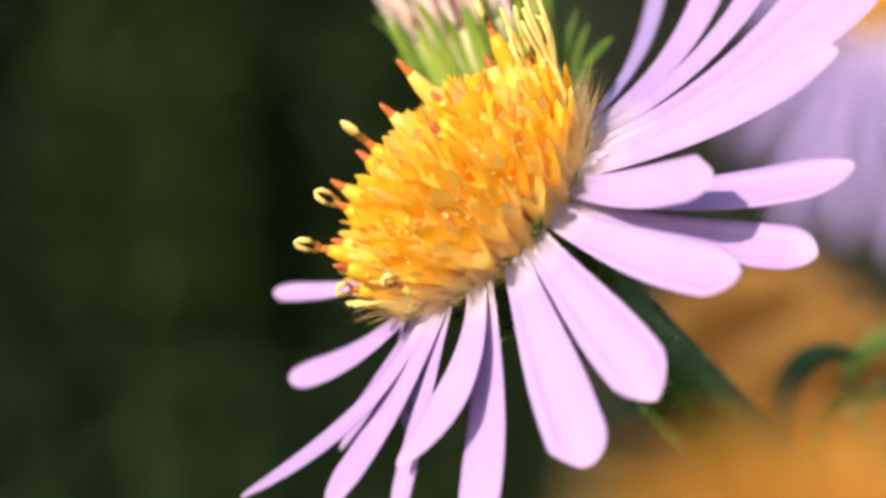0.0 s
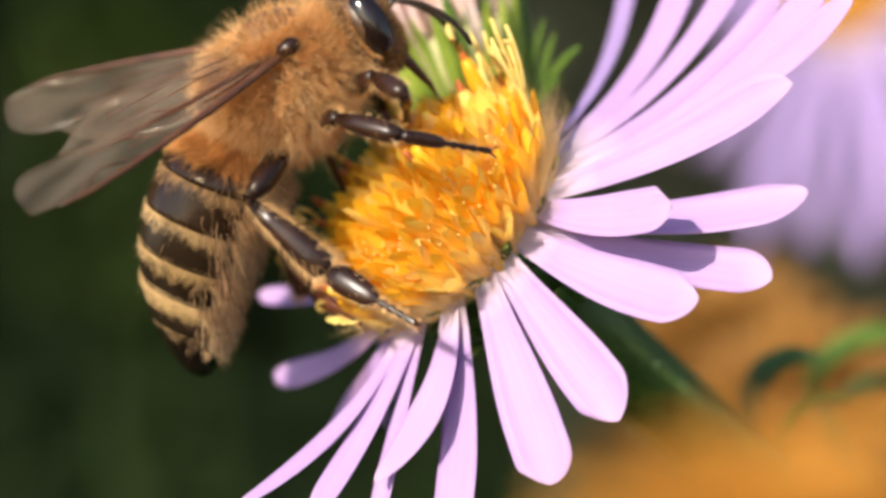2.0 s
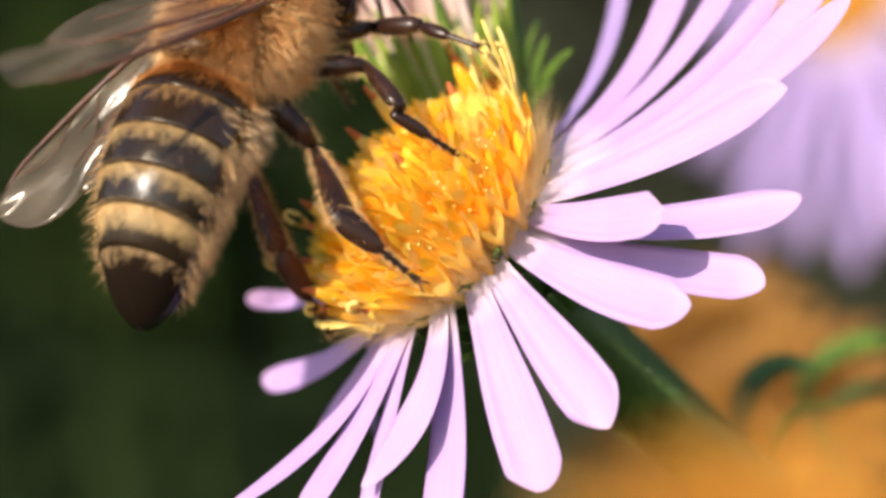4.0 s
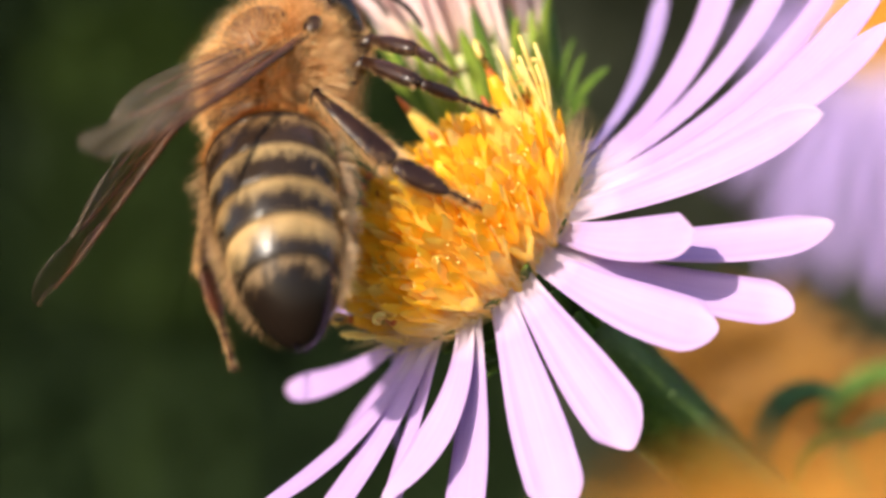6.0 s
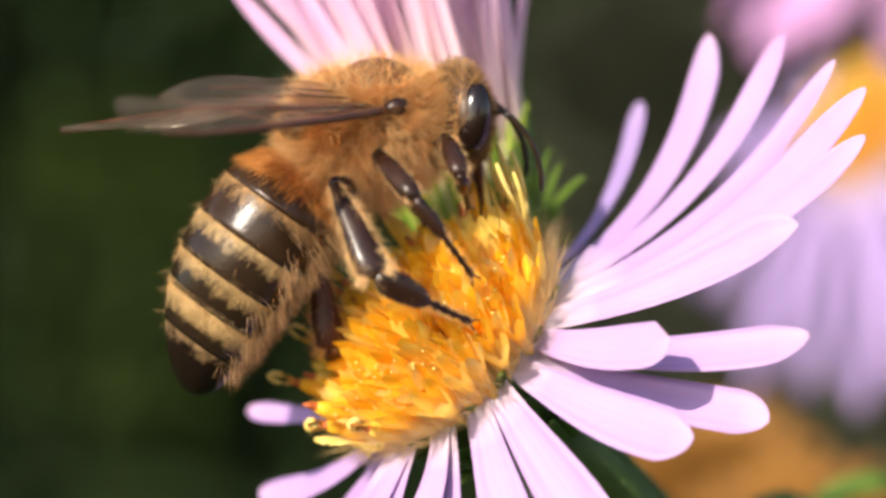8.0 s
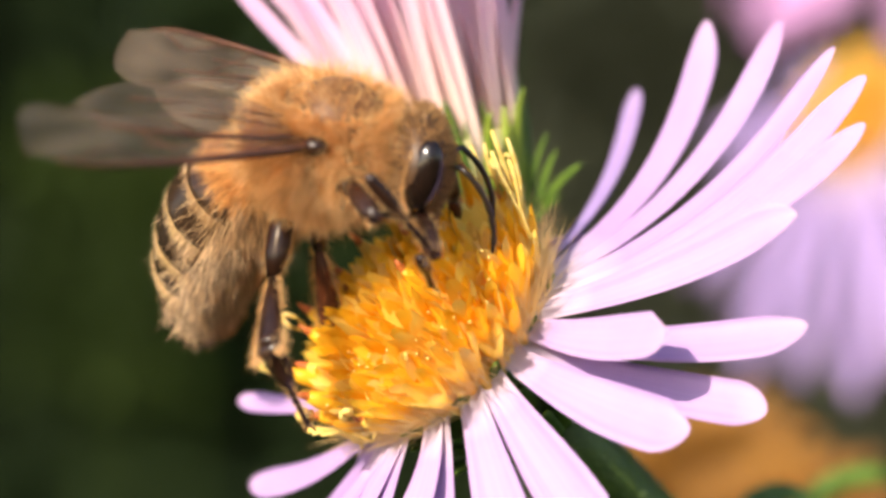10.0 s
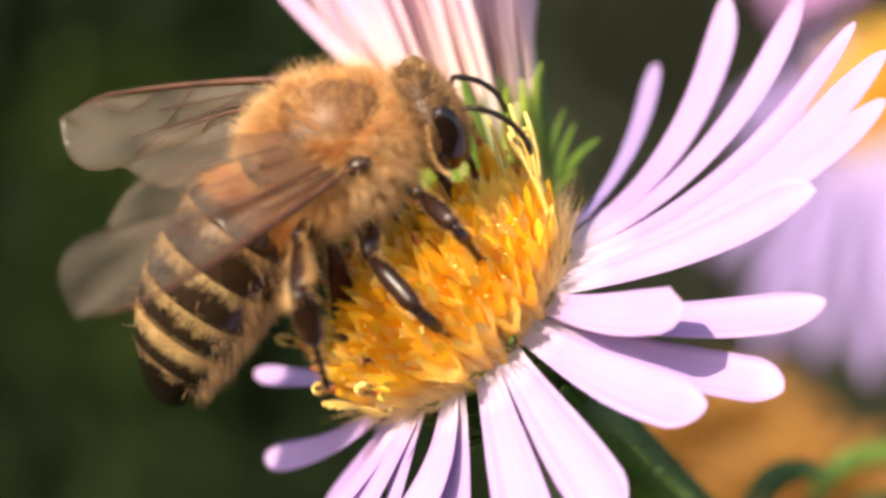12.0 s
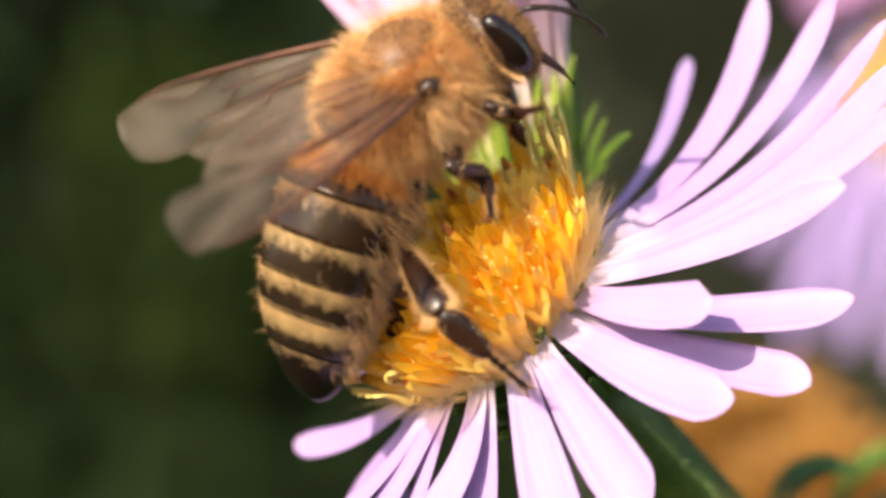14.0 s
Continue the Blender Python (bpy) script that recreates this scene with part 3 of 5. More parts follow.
# ---- the half-open flower behind it, seen from its side ----
BUD_AT = Vector((0.8, 6.0, 1.3)) * MM
BUD_UP = Vector((-0.29, -0.10, 0.95)).normalized()
BUD_POSE = axis_matrix(BUD_AT, (1, 0, 0), BUD_UP) @ Matrix.Diagonal((0.86, 0.86, 1, 1))
bud = thing("aster_bud", BUD_POSE, "half-open pink aster with narrow upright petals and green cup", "flower", "asters on the plant")
rng = random.Random(9)
for i in range(66):
    a = i * 2.399963 + rng.uniform(-0.15, 0.15)
    q = math.sqrt((i + 0.5) / 66)
    out = Vector((math.cos(a), math.sin(a), 0))
    side = Vector((-math.sin(a), math.cos(a), 0))
    p0 = out * (2.6 * q) + Vector((0, 0, 1.0))
    spread = 1.2 * q * rng.uniform(0.3, 1.6) + (rng.random() < 0.22) * 1.4 * q
    if out.x < -0.55 and q > 0.75:
        spread += rng.uniform(0.0, 1.3)
    L = rng.uniform(8.0, 11.0)
    p1 = p0 + Vector((0, 0, 0.3 * L)) + out * (0.5 * q)
    p2 = p0 + Vector((0, 0, 0.65 * L)) + out * (0.6 * spread) + side * rng.uniform(-0.4, 0.4)
    p3 = p0 + Vector((0, 0, L)) + out * (1.5 * spread) + side * rng.uniform(-1.0, 1.0)
    blade("petal", bud, PINK_PETAL, p0, p1, p2, p3, rng.uniform(0.44, 0.74), out, 14, 0.07, 0.42, 0.6, 0.5, 0.8, rng.uniform(-0.6, 0.6))
# two petals that stand away from the rest
for a, b, c, d in (((-1.6, 5.0, 3.3), (-2.8, 4.7, 4.4), (-4.2, 4.4, 5.6), (-6.6, 4.2, 8.4)), ((-1.2, 4.6, 3.5), (-2.1, 4.3, 4.8), (-3.0, 4.1, 5.9), (-4.9, 4.0, 9.0))):
    blade("petal", bud, PINK_PETAL, *[in_head(BUD_POSE, p) for p in (a, b, c, d)], 0.6, in_head(BUD_POSE, (5, -40, 0)), 14, 0.07, 0.35, 0.6, 0.5, 0.8)
bm = bmesh.new()
loft(bm, [[(r * math.cos(a), r * math.sin(a), h) for a in np.linspace(0, 2 * math.pi, 24, endpoint=False)] for h, r in ((-4.2, 0.6), (-3.2, 1.3), (-1.5, 1.95), (0.5, 2.45), (2.0, 2.7), (2.1, 0.4))])
part("cup", bm, CUP_CREAM, bud, "green cup of the half-open flower")
for row in range(4):
    k = 20
    for i in range(k):
        a = 2 * math.pi * (i + 0.5 * (row % 2)) / k + rng.uniform(-0.08, 0.08)
        out = Vector((math.cos(a), math.sin(a), 0))
        z0 = -3.4 + row * 1.2
        r = 1.4 + 0.34 * row
        p0 = out * r + Vector((0, 0, z0))
        L = rng.uniform(2.7, 3.9) - 0.35 * (row == 3)
        flare = 0.1 + (rng.random() < 0.12) * 0.5
        blade("bract", bud, GREEN_PALE if rng.random() < 0.6 else GREEN, p0, p0 + out * 0.3 + Vector((0, 0, 0.4 * L)), p0 + out * 0.45 + Vector((0, 0, 0.7 * L)), p0 + out * (0.5 + flare) + Vector((0, 0, L)), rng.uniform(0.5, 0.74), -out, 10, 0.09, 0.30, 0.85, 0.3, 0.25)
b0 = BUD_AT / MM - BUD_UP * 3.4
bpts = bezier(b0 - BUD_UP * 0.4, b0 - BUD_UP * 5, Vector(pts[2]) + Vector((-0.5, 2.0, 1.0)), Vector(pts[4]) + Vector((0, 0.3, 0)), 12)
stalk("stalk", bud, [in_head(BUD_POSE, p) for p in bpts], list(np.linspace(0.6, 0.9, 12)), GREEN_DARK, "dark green stalk")
for a, b, w in (((2.92, 4.9, 1.2), (3.47, 4.5, 2.87), 0.26), ((3.10, 4.9, 1.3), (4.17, 4.2, 2.42), 0.28), ((2.70, 5.2, 1.6), (3.22, 5.0, 3.38), 0.20), ((2.75, 5.2, 0.6), (3.6, 4.6, 1.5), 0.2)):
    a, b = Vector(a), Vector(b)
    q = [a, a.lerp(b, 0.35) + Vector((-0.12, 0, 0.12)), a.lerp(b, 0.7) + Vector((-0.08, 0, 0.14)), b]
    blade("stalk_leaf", bud, GREEN, *[in_head(BUD_POSE, p) for p in q], w, in_head(BUD_POSE, (5, -40, 0)), 12, 0.08, 0.25, 0.6, 0.35, 0.3)


# ---- other asters, out of focus ----
def plain_aster(m, seed, rays=26, length=9.5, tip_h=-1.0, mat=PETAL, label="", foot=JOIN, bare=0):
    rng = random.Random(seed)
    head = thing("aster_flower", m, label, "flower", "asters on the plant")
    for i in range(rays):
        a = 360 * i / rays + rng.uniform(-5, 5)
        if abs((a + 180) % 360 - 180) < bare:
            continue
        ray(head, mat, a, a + rng.uniform(-8, 8), length * rng.uniform(0.85, 1.15) + 3, tip_h + rng.uniform(-1.5, 1.5), rng.uniform(1.1, 1.7), 0.0, 0.4)
    cup(head, 3.3, 3.6, GREEN_DARK)
    disc(head, 110, 3.7, 3.2, rng, 0.1, 0.9)
    at, up = m.translation / MM, m.to_3x3() @ Vector((0, 0, 1))
    s = at - up * 3.3
    q = bezier(s, s - up * 14, Vector(foot) + Vector((0, 4, 14)), Vector(foot), 10)
    stalk("stalk", head, [in_head(m, p) for p in q], list(np.linspace(0.6, 1.0, 10)), GREEN_DARK, "dark green stalk")
    return head


plain_aster(axis_matrix(Vector((34.0, 110.0, 10.2)) * MM, (0, 0, 1), (-0.74, -0.50, 0.45)) @ Matrix.Diagonal((1.4, 1.4, 1.4, 1)), 21, 46, 12.0, -3.0, mat=DIM_PETAL, label="lilac aster with yellow disc beside the visited flower", foot=(44, 80, -50), bare=62)
plain_aster(axis_matrix(Vector((8.2, -26.0, 6.5)) * MM, (0, 0, 1), (-0.45, -0.55, 0.70)) @ Matrix.Diagonal((0.69, 0.69, 0.69, 1)), 22, 34, 4.0, -1.0, ROSE_PETAL, "pink aster high on the plant", foot=(30, -20, -40))


def rusty_flower(m, seed, foot, size=1.0, label="", mat=RUST):
    """A shaggy orange-brown head: rows of short curled petals round a dome."""
    rng = random.Random(seed)
    m = m @ Matrix.Diagonal((size, size, size, 1))
    head = thing("orange_flower", m, label, "flower", "orange flowers")
    bm = bmesh.new()
    loft(bm, [[(r * math.cos(a), r * math.sin(a), h) for a in np.linspace(0, 2 * math.pi, 20, endpoint=False)] for h, r in ((-5, 0.8), (-4, 3), (-2, 5), (0, 5.6), (1.8, 4.5), (2.8, 2.2), (3.1, 0.4))])
    part("centre", bm, mat, head)
    for i in range(90):
        q = math.sqrt((i + 0.5) / 90)
        a = i * 2.399963
        out = Vector((math.cos(a), math.sin(a), 0))
        lean = 1.6 * q
        d = out * math.sin(lean) + Vector((0, 0, math.cos(lean)))
        p0 = out * (4.6 * q) + Vector((0, 0, 2.6 * (1 - q * q)))
        L = (2.2 + 4.0 * q) * rng.uniform(0.8, 1.2)
        blade("petal", head, mat, p0, p0 + d * (0.35 * L), p0 + d * (0.7 * L) + out * 0.2, p0 + d * L + Vector((0, 0, -0.8 * q)), rng.uniform(1.3, 2.1), (out.x * -.2, out.y * -.2, 1), 8, 0.1, 0.3, 0.5, 0.5, 0.7)
    at, up = m.translation / MM, m.to_3x3() @ Vector((0, 0, 1))
    s = at - up * 4.6
    q = bezier(s, s - up * 8, Vector(foot) + Vector((0, 0, 14)), Vector(foot), 10)
    stalk("stalk", head, [in_head(m, p) for p in q], list(np.linspace(0.8, 1.2, 10)), GREEN_DARK)
    return head


rusty_flower(axis_matrix(Vector((3.35, -36.0, -5.0)) * MM, (1, 0, 0), (0.1, -0.25, 0.95)), 31, (10, -14, -60), 0.27, "orange flower head close to the lens, out of focus", ORANGE)
rusty_flower(axis_matrix(Vector((19.7, 95.0, -17.0)) * MM, (1, 0, 0), (-0.2, -0.5, 0.85)), 32, (26, 95, -80), 0.9, "orange-brown flower head behind the stalk, out of focus")
rusty_flower(axis_matrix(Vector((22.8, 80.0, -19.7)) * MM, (1, 0, 0), (-0.2, -0.5, 0.85)), 33, (32, 80, -80), 0.9, "faded orange flower head behind, out of focus")

# ---- the plant: main stem, leaves, and the stems of the neighbours down to the soil ----
GROUND = -420.0
plant = thing("aster_plant", pose(0, 0, 0), "green aster plant with narrow curled leaves", "plant")
stalk("main_stem", plant, bezier(Vector((36, 26, -36)), Vector((34, 24, -140)), Vector((42, 30, -280)), Vector((40, 30, GROUND - 5)), 16), list(np.linspace(1.3, 2.4, 16)), GREEN_DARK, "stout green main stem")
for a, b in ((JOIN, (36, 26, -44)), ((44, 80, -50), (36, 26, -90)), ((30, -20, -40), (37, 24, -90)), ((10, -14, -60), (38, 25, -150)), ((26, 95, -80), (37, 26, -160)), ((32, 80, -80), (37, 26, -150))):
    a, b = Vector(a), Vector(b)
    stalk("branch", plant, bezier(a + Vector((0, 0, 1)), a + Vector((0.5, 0.5, -8)), b + Vector((-4, 0, 8)), b, 10), list(np.linspace(0.9, 1.3, 10)), GREEN_DARK)
# narrow leaves curling beside the visited flower
CURLS = [((9.5, 10.0, -11.0), (9.3, 10.0, -9.0), (10.2, 10.0, -7.5), (11.9, 10.0, -8.1), 1.25, LEAF),
         ((9.9, 7.0, -10.8), (10.2, 7.0, -9.6), (10.9, 7.0, -8.6), (12.3, 7.0, -9.1), 0.6, GREEN),
         ((13.6, 22.0, -10.6), (13.8, 22.0, -9.2), (15.6, 22.0, -8.4), (19.0, 22.0, -8.9), 1.3, GREEN),
         ((13.9, 20.0, -11.6), (14.2, 20.0, -10.6), (15.4, 20.0, -10.0), (18.0, 20.0, -10.4), 0.9, LEAF)]
for a, b, c, d, w, mat in CURLS:
    blade("leaf", plant, mat, Vector(a), Vector(b), Vector(c), Vector(d), w, (-0.5, -0.4, 0.8), 14, 0.15, 0.3, 0.5, 0.4, 0.6)
    stalk("leaf_stalk", plant, bezier(Vector(a), Vector(a) + Vector((0.4, 0.6, -4)), Vector((20, 10, -24)), Vector((24, 12, -30)), 8), list(np.linspace(0.25, 0.5, 8)), GREEN_DARK)
rng = random.Random(12)
for i in range(46):
    z = rng.uniform(GROUND * 0.85, -60)
    a = rng.uniform(0, 6.283)
    out = Vector((math.cos(a), math.sin(a), 0))
    p = Vector((38, 26, z))
    L = rng.uniform(40, 75)
    blade("leaf", plant, LEAF, p, p + out * (0.3 * L) + Vector((0, 0, 0.25 * L)), p + out * (0.7 * L) + Vector((0, 0, 0.3 * L)), p + out * L, rng.uniform(7, 11), (0, 0, 1), 12, 0.4, 0.2, 0.3, 0.4, 0.35)

# ---- ground and the dark planting behind ----
bm = bmesh.new()
bmesh.ops.create_grid(bm, x_segments=60, y_segments=60, size=1)
for v in bm.verts:
    far = max(abs(v.co.x), abs(v.co.y))
    k = 600 + 300000 * far ** 4
    v.co = Vector((v.co.x * k, v.co.y * k, GROUND + 14 * noise.noise(v.co * 14)))
tagged(part("ground", bm, SOIL), "dark bare garden soil", "ground", "", "structure")


def planting(name, seed, count, box, size, mat, label):
    """A mass of leaves too many to count, on short stems, with gaps."""
    rng = random.Random(seed)
    (x0, x1), (y0, y1), (z0, z1) = box
    vs, fs = [], []
    for i in range(count):
        x, y = rng.uniform(x0, x1), rng.uniform(y0, y1)
        z = z0 + (z1 - z0) * rng.random() ** 0.9 * (0.86 + 0.14 * math.cos(3 * (x - x0) / (x1 - x0) - 1.5)) + 40 * noise.noise(Vector((x, y, 0)) * 0.01)
        d = Vector((rng.gauss(0, 1), rng.gauss(0, 1), rng.gauss(0.2, 0.8))).normalized()
        t, s, n = frame_of(d)
        L = size * rng.uniform(0.6, 1.4)
        k = len(vs)
        p = Vector((x, y, z))
        vs += [p, p + t * (0.45 * L) + s * (0.2 * L), p + t * (0.5 * L) - n * (0.06 * L), p + t * (0.45 * L) - s * (0.2 * L), p + t * L - n * (0.15 * L)]
        fs += [(k, k + 1, k + 2), (k, k + 2, k + 3), (k + 1, k + 4, k + 2), (k + 2, k + 4, k + 3)]
    for i in range(count // 1500):
        x, y = rng.uniform(x0, x1), rng.uniform(0.3 * y0 + 0.7 * y1, y1)
        k = len(vs)
        h = z0 + (z1 - z0) * rng.uniform(0.6, 1)
        vs += [Vector((x - 3, y, GROUND)), Vector((x + 3, y, GROUND)), Vector((x, y + 4, GROUND)), Vector((x, y, h))]
        fs += [(k, k + 1, k + 3), (k + 1, k + 2, k + 3), (k + 2, k, k + 3)]
    return tagged(raw_part(name, vs, fs, mat), label, name.replace("_", " "), "", "stuff")


planting("hedge", 5, 190000, ((-300, 300), (650, 800), (GROUND, 520)), 11, BUSH, "dense dark green hedge in the background")
planting("hedge", 8, 60000, ((-1700, 1700), (840, 1250), (GROUND, 950)), 70, BUSH, "long dark green hedge closing the garden bed")
# leaf patch added for the olive glow; its brightness is in the leaf colour
planting("shrub", 11, 5000, ((-140, -80), (636, 650), (-60, 35)), 11, OLIVE_GLOW, "olive green leaves standing in for sunlit foliage against the dark hedge")
# made-up leaf layer, added to lighten the background on this side
planting("shrub", 12, 14000, ((25, 190), (636, 650), (-70, 130)), 11, GREY_LEAF, "layer of paler grey-green leaves added against the dark hedge")
planting("low_plants", 6, 12000, ((-700, 700), (240, 640), (GROUND, GROUND + 180)), 40, BUSH, "low dark green garden plants")
planting("low_plants", 7, 16000, ((-2600, 2600), (-1800, 700), (GROUND, GROUND + 130)), 70, BUSH, "low dark green plants of the garden bed")


# ---- the honeybee: x ahead, y to its left, z its back; origin in the thorax ----
bee = thing("honeybee", None, "tawny furry honeybee with black and tan banded abdomen", "bee")


def ellipsoid(c, r, rings=16, sides=24, power=1.0):
    bm = bmesh.new()
    out = []
    for i in range(rings + 1):
        a = math.pi * (0.02 + 0.96 * i / rings)
        out.append([(c[0] - r[0] * math.cos(a), c[1] + r[1] * math.sin(a) ** power * math.cos(b), c[2] + r[2] * math.sin(a) ** power * math.sin(b)) for b in np.linspace(0, 2 * math.pi, sides, endpoint=False)])
    loft(bm, out)
    return bm


def hairs(name, parent, mat, spots, rng, width=0.022, label=""):
    """Tapered three-sided bristles. spots: (root, direction, length)."""
    vs, fs = [], []
    for p, d, L in spots:
        d = d.normalized()
        t, s, n = frame_of(d, (0.3, 0.5, 0.8))
        bend = Vector((rng.uniform(-.2, .2), rng.uniform(-.2, .2), rng.uniform(-.3, .1))) * L
        k = len(vs)
        mid = p + d * (0.55 * L)
        tip = p + d * L + bend * 0.6
        for q, w in ((p, width), (mid, width * 0.7)):
            vs += [q + s * w, q - s * (w * 0.5) + n * (w * 0.85), q - s * (w * 0.5) - n * (w * 0.85)]
        vs.append(tip)
        for i in range(3):
            j = (i + 1) % 3
            fs += [(k + i, k + j, k + 3 + j, k + 3 + i), (k + 3 + i, k + 3 + j, k + 6)]
    return tagged(raw_part(name, vs, fs, mat, parent, label), kind="stuff")


def shell_spots(c, r, count, rng, length, sweep, keep=lambda p: True, spread=0.35, tuft=0.9):
    out = []
    while len(out) < count:
        d = Vector((rng.gauss(0, 1), rng.gauss(0, 1), rng.gauss(0, 1))).normalized()
        p = Vector((c[0] + d.x * r[0], c[1] + d.y * r[1], c[2] + d.z * r[2]))
        if not keep(p):
            continue
        nrm = Vector((d.x / r[0], d.y / r[1], d.z / r[2])).normalized()
        lean = nrm + Vector(sweep) + Vector((rng.gauss(0, spread), rng.gauss(0, spread), rng.gauss(0, spread))) + noise.noise_vector(p * 1.9) * tuft
        out.append((p, lean, length * rng.uniform(0.6, 1.25)))
    return out


rng = random.Random(3)
TH_R = (2.05, 1.75, 1.70)
SHIELD = lambda p: p.z > 0.7 and (p.y / 1.2) ** 2 + ((p.x - 0.35) / 1.25) ** 2 < 1
thorax = part("thorax", ellipsoid((0, 0, 0), TH_R), SKIN, bee, "brown thorax")
bare = lambda p: not (SHIELD(p) and rng.random() < 0.90)
patchy = lambda p: bare(p) and (noise.noise(p * 1.25) > -0.02 or rng.random() < 0.2) and not (-1.0 < p.x < 0.2 and -1.1 < p.z < -0.3 and rng.random() < 0.45)
hairs("fur", thorax, FUR, shell_spots((0, 0, 0), TH_R, 34000, rng, 0.48, (-0.3, 0, -0.1), patchy, 0.42, 1.35), rng, 0.0085, "dense tawny fur")
hairs("long_fur", thorax, FUR_PALE, shell_spots((0, 0, 0), TH_R, 18000, rng, 0.80, (-0.15, 0, 0), bare, 0.5, 0.85), rng, 0.0065, "longer pale hairs")
part("scutum", ellipsoid((0.35, 0, 0.62), (1.38, 1.28, 1.24)), SHIELD_SKIN, thorax, "rounded brown back shield, thinly furred")
bm = ellipsoid((-1.75, 0, 0.75), (0.55, 1.15, 0.45), 8, 16)
part("scutellum", bm, SKIN, thorax, "rounded brown rear plate")

# head, with its own joint at the neck
head = part("head", ellipsoid((0.75, 0, -0.35), (0.72, 1.55, 1.38), 14, 24, 0.85), SKIN, bee, "brown triangular head")
for s in (1, -1):
    bm = ellipsoid((0, 0, 0), (0.46, 0.36, 0.96), 14, 20)
    eye = part("eye", bm, EYE, head, "glossy black compound eye")
    eye.matrix_basis = pose(0.86 * MM, s * 1.22 * MM, -0.22 * MM, s * 14, 8, s * 20)
    rim = []
    for _ in range(380):
        a = rng.uniform(0.8 * math.pi, 1.4 * math.pi)
        k = rng.uniform(0.98, 1.10)
        rim.append((Vector((0.46 * k * math.cos(a), s * rng.uniform(0.05, 0.26), 0.96 * k * math.sin(a))), Vector((0.5 - 0.2 * math.cos(a), s * 0.9, 0.3 * math.sin(a))), rng.uniform(0.12, 0.26)))
    hairs("eye_fringe", eye, FUR_PALE, rim, rng, 0.008, "pale fringe of hair behind the eye")
    bm = bmesh.new()
    a0 = Vector((1.35, s * 0.28, -0.35))
    el = a0 + Vector((0.45, s * 0.40, 0.12))
    tube(bm, [a0, a0.lerp(el, 0.5), el], [0.09, 0.075, 0.075], 7)
    fl = [el]
    for i in range(10):
        fl.append(fl[-1] + Vector((math.cos(radians(42 + 6 * i)), s * 0.10, -math.sin(radians(42 + 6 * i)))) * 0.25)
    tube(bm, fl, [0.075 + 0.012 * (i % 2) for i in range(10)] + [0.05], 7)
    part("antenna", bm, BLACK, head, "dark elbowed antenna")
bm = bmesh.new()
tube(bm, [(1.05, 0, -1.35), (1.15, 0, -2.0), (1.2, 0, -2.7), (1.15, 0, -3.3)], [0.34, 0.20, 0.12, 0.05], 8, 0.7)
part("proboscis", bm, LEG_RED, head, "red-brown tongue")
bm = ellipsoid((1.15, 0, -1.25), (0.32, 0.62, 0.42), 8, 14)
part("mouth", bm, LEG, head, "dark jaws")
hd = lambda p: abs(p.y) < 1.15 or p.x < 0.45
hairs("face_hair", head, FUR_DARK, shell_spots((0.75, 0, -0.35), (0.75, 1.5, 1.36), 3600, rng, 0.30, (0.1, 0, 0.05), hd), rng, 0.011, "short tawny face hair")

# abdomen: six back plates that overlap like tiles, over a softer belly
AB_L = 7.1


def ab_axis(s):
    return Vector((-AB_L * s, 0, -0.75 * s * s * 1.4 + 0.55 * math.sin(math.pi * s)))


def ab_r(s):
    f = math.sin(math.pi * min(1, 0.20 + 0.80 * s ** 0.85)) if s > 0 else 0
    k = 1 - (1 - min(1.0, s / 0.24)) ** 2
    tail = math.sqrt(max(0.0, 1 - max(0.0, (s - 0.26) / 0.74) ** 2.4))
    return (0.55 + 1.10 * k) * tail if s > 0.26 else 0.55 + 1.10 * k


def ab_ring(s, grow, lo, hi, k=20):
    c, r = ab_axis(s), ab_r(s) * grow
    return [c + Vector((0, r * 1.04 * math.cos(a), r * 0.94 * math.sin(a))) for a in np.linspace(lo, hi, k)]


bm = bmesh.new()
loft(bm, [ab_ring(s, 0.93, 0, 2 * math.pi * 23 / 24, 24) for s in np.linspace(0.0, 0.94, 24)])
abdomen = part("abdomen", bm, SKIN, bee, "banded abdomen with a hairy belly")
CUTS = (0.02, 0.195, 0.36, 0.515, 0.65, 0.78, 0.998)
for i in range(6):
    s0, s1 = CUTS[i], CUTS[i + 1] + (0.025 if i < 5 else 0)
    bm = bmesh.new()
    ox = ab_axis(CUTS[i]).x - 0.5 * AB_L * (CUTS[i + 1] - CUTS[i])
    lo, hi = (radians(-52), radians(232)) if i < 5 else (radians(-86), radians(266))
    rows = []
    for k, s in enumerate(s0 + (s1 - s0) * (1 - (1 - np.linspace(0, 1, 10)) ** (1 if i < 5 else 1.7))):
        g = 1.0 + 0.035 * k / 9
        rows.append([p - Vector((ox, 0, 0)) for p in ab_ring(s, g, lo, hi)])
    inner = [[p - Vector((ox, 0, 0)) for p in ab_ring(s, 0.97, lo, hi)] for s in np.linspace(s1, s0, 3)]
    loft(bm, rows + inner, False)
    mat = (BAND_FIRST, BAND_SECOND, BAND_THIRD, BAND_FOURTH, BAND_FIFTH, BAND_LAST)[i]
    plate = part("tergite", bm, mat, abdomen, ("dark brown", "dark with thin brown rim", "black with brown felt", "black with tan felt", "black with tan felt", "glossy black tip")[i] + " back plate")
    plate.matrix_basis = Matrix.Translation((ox * MM, 0, 0))
spots_tan, spots_low, spots_first, spots_long = [], [], [], []
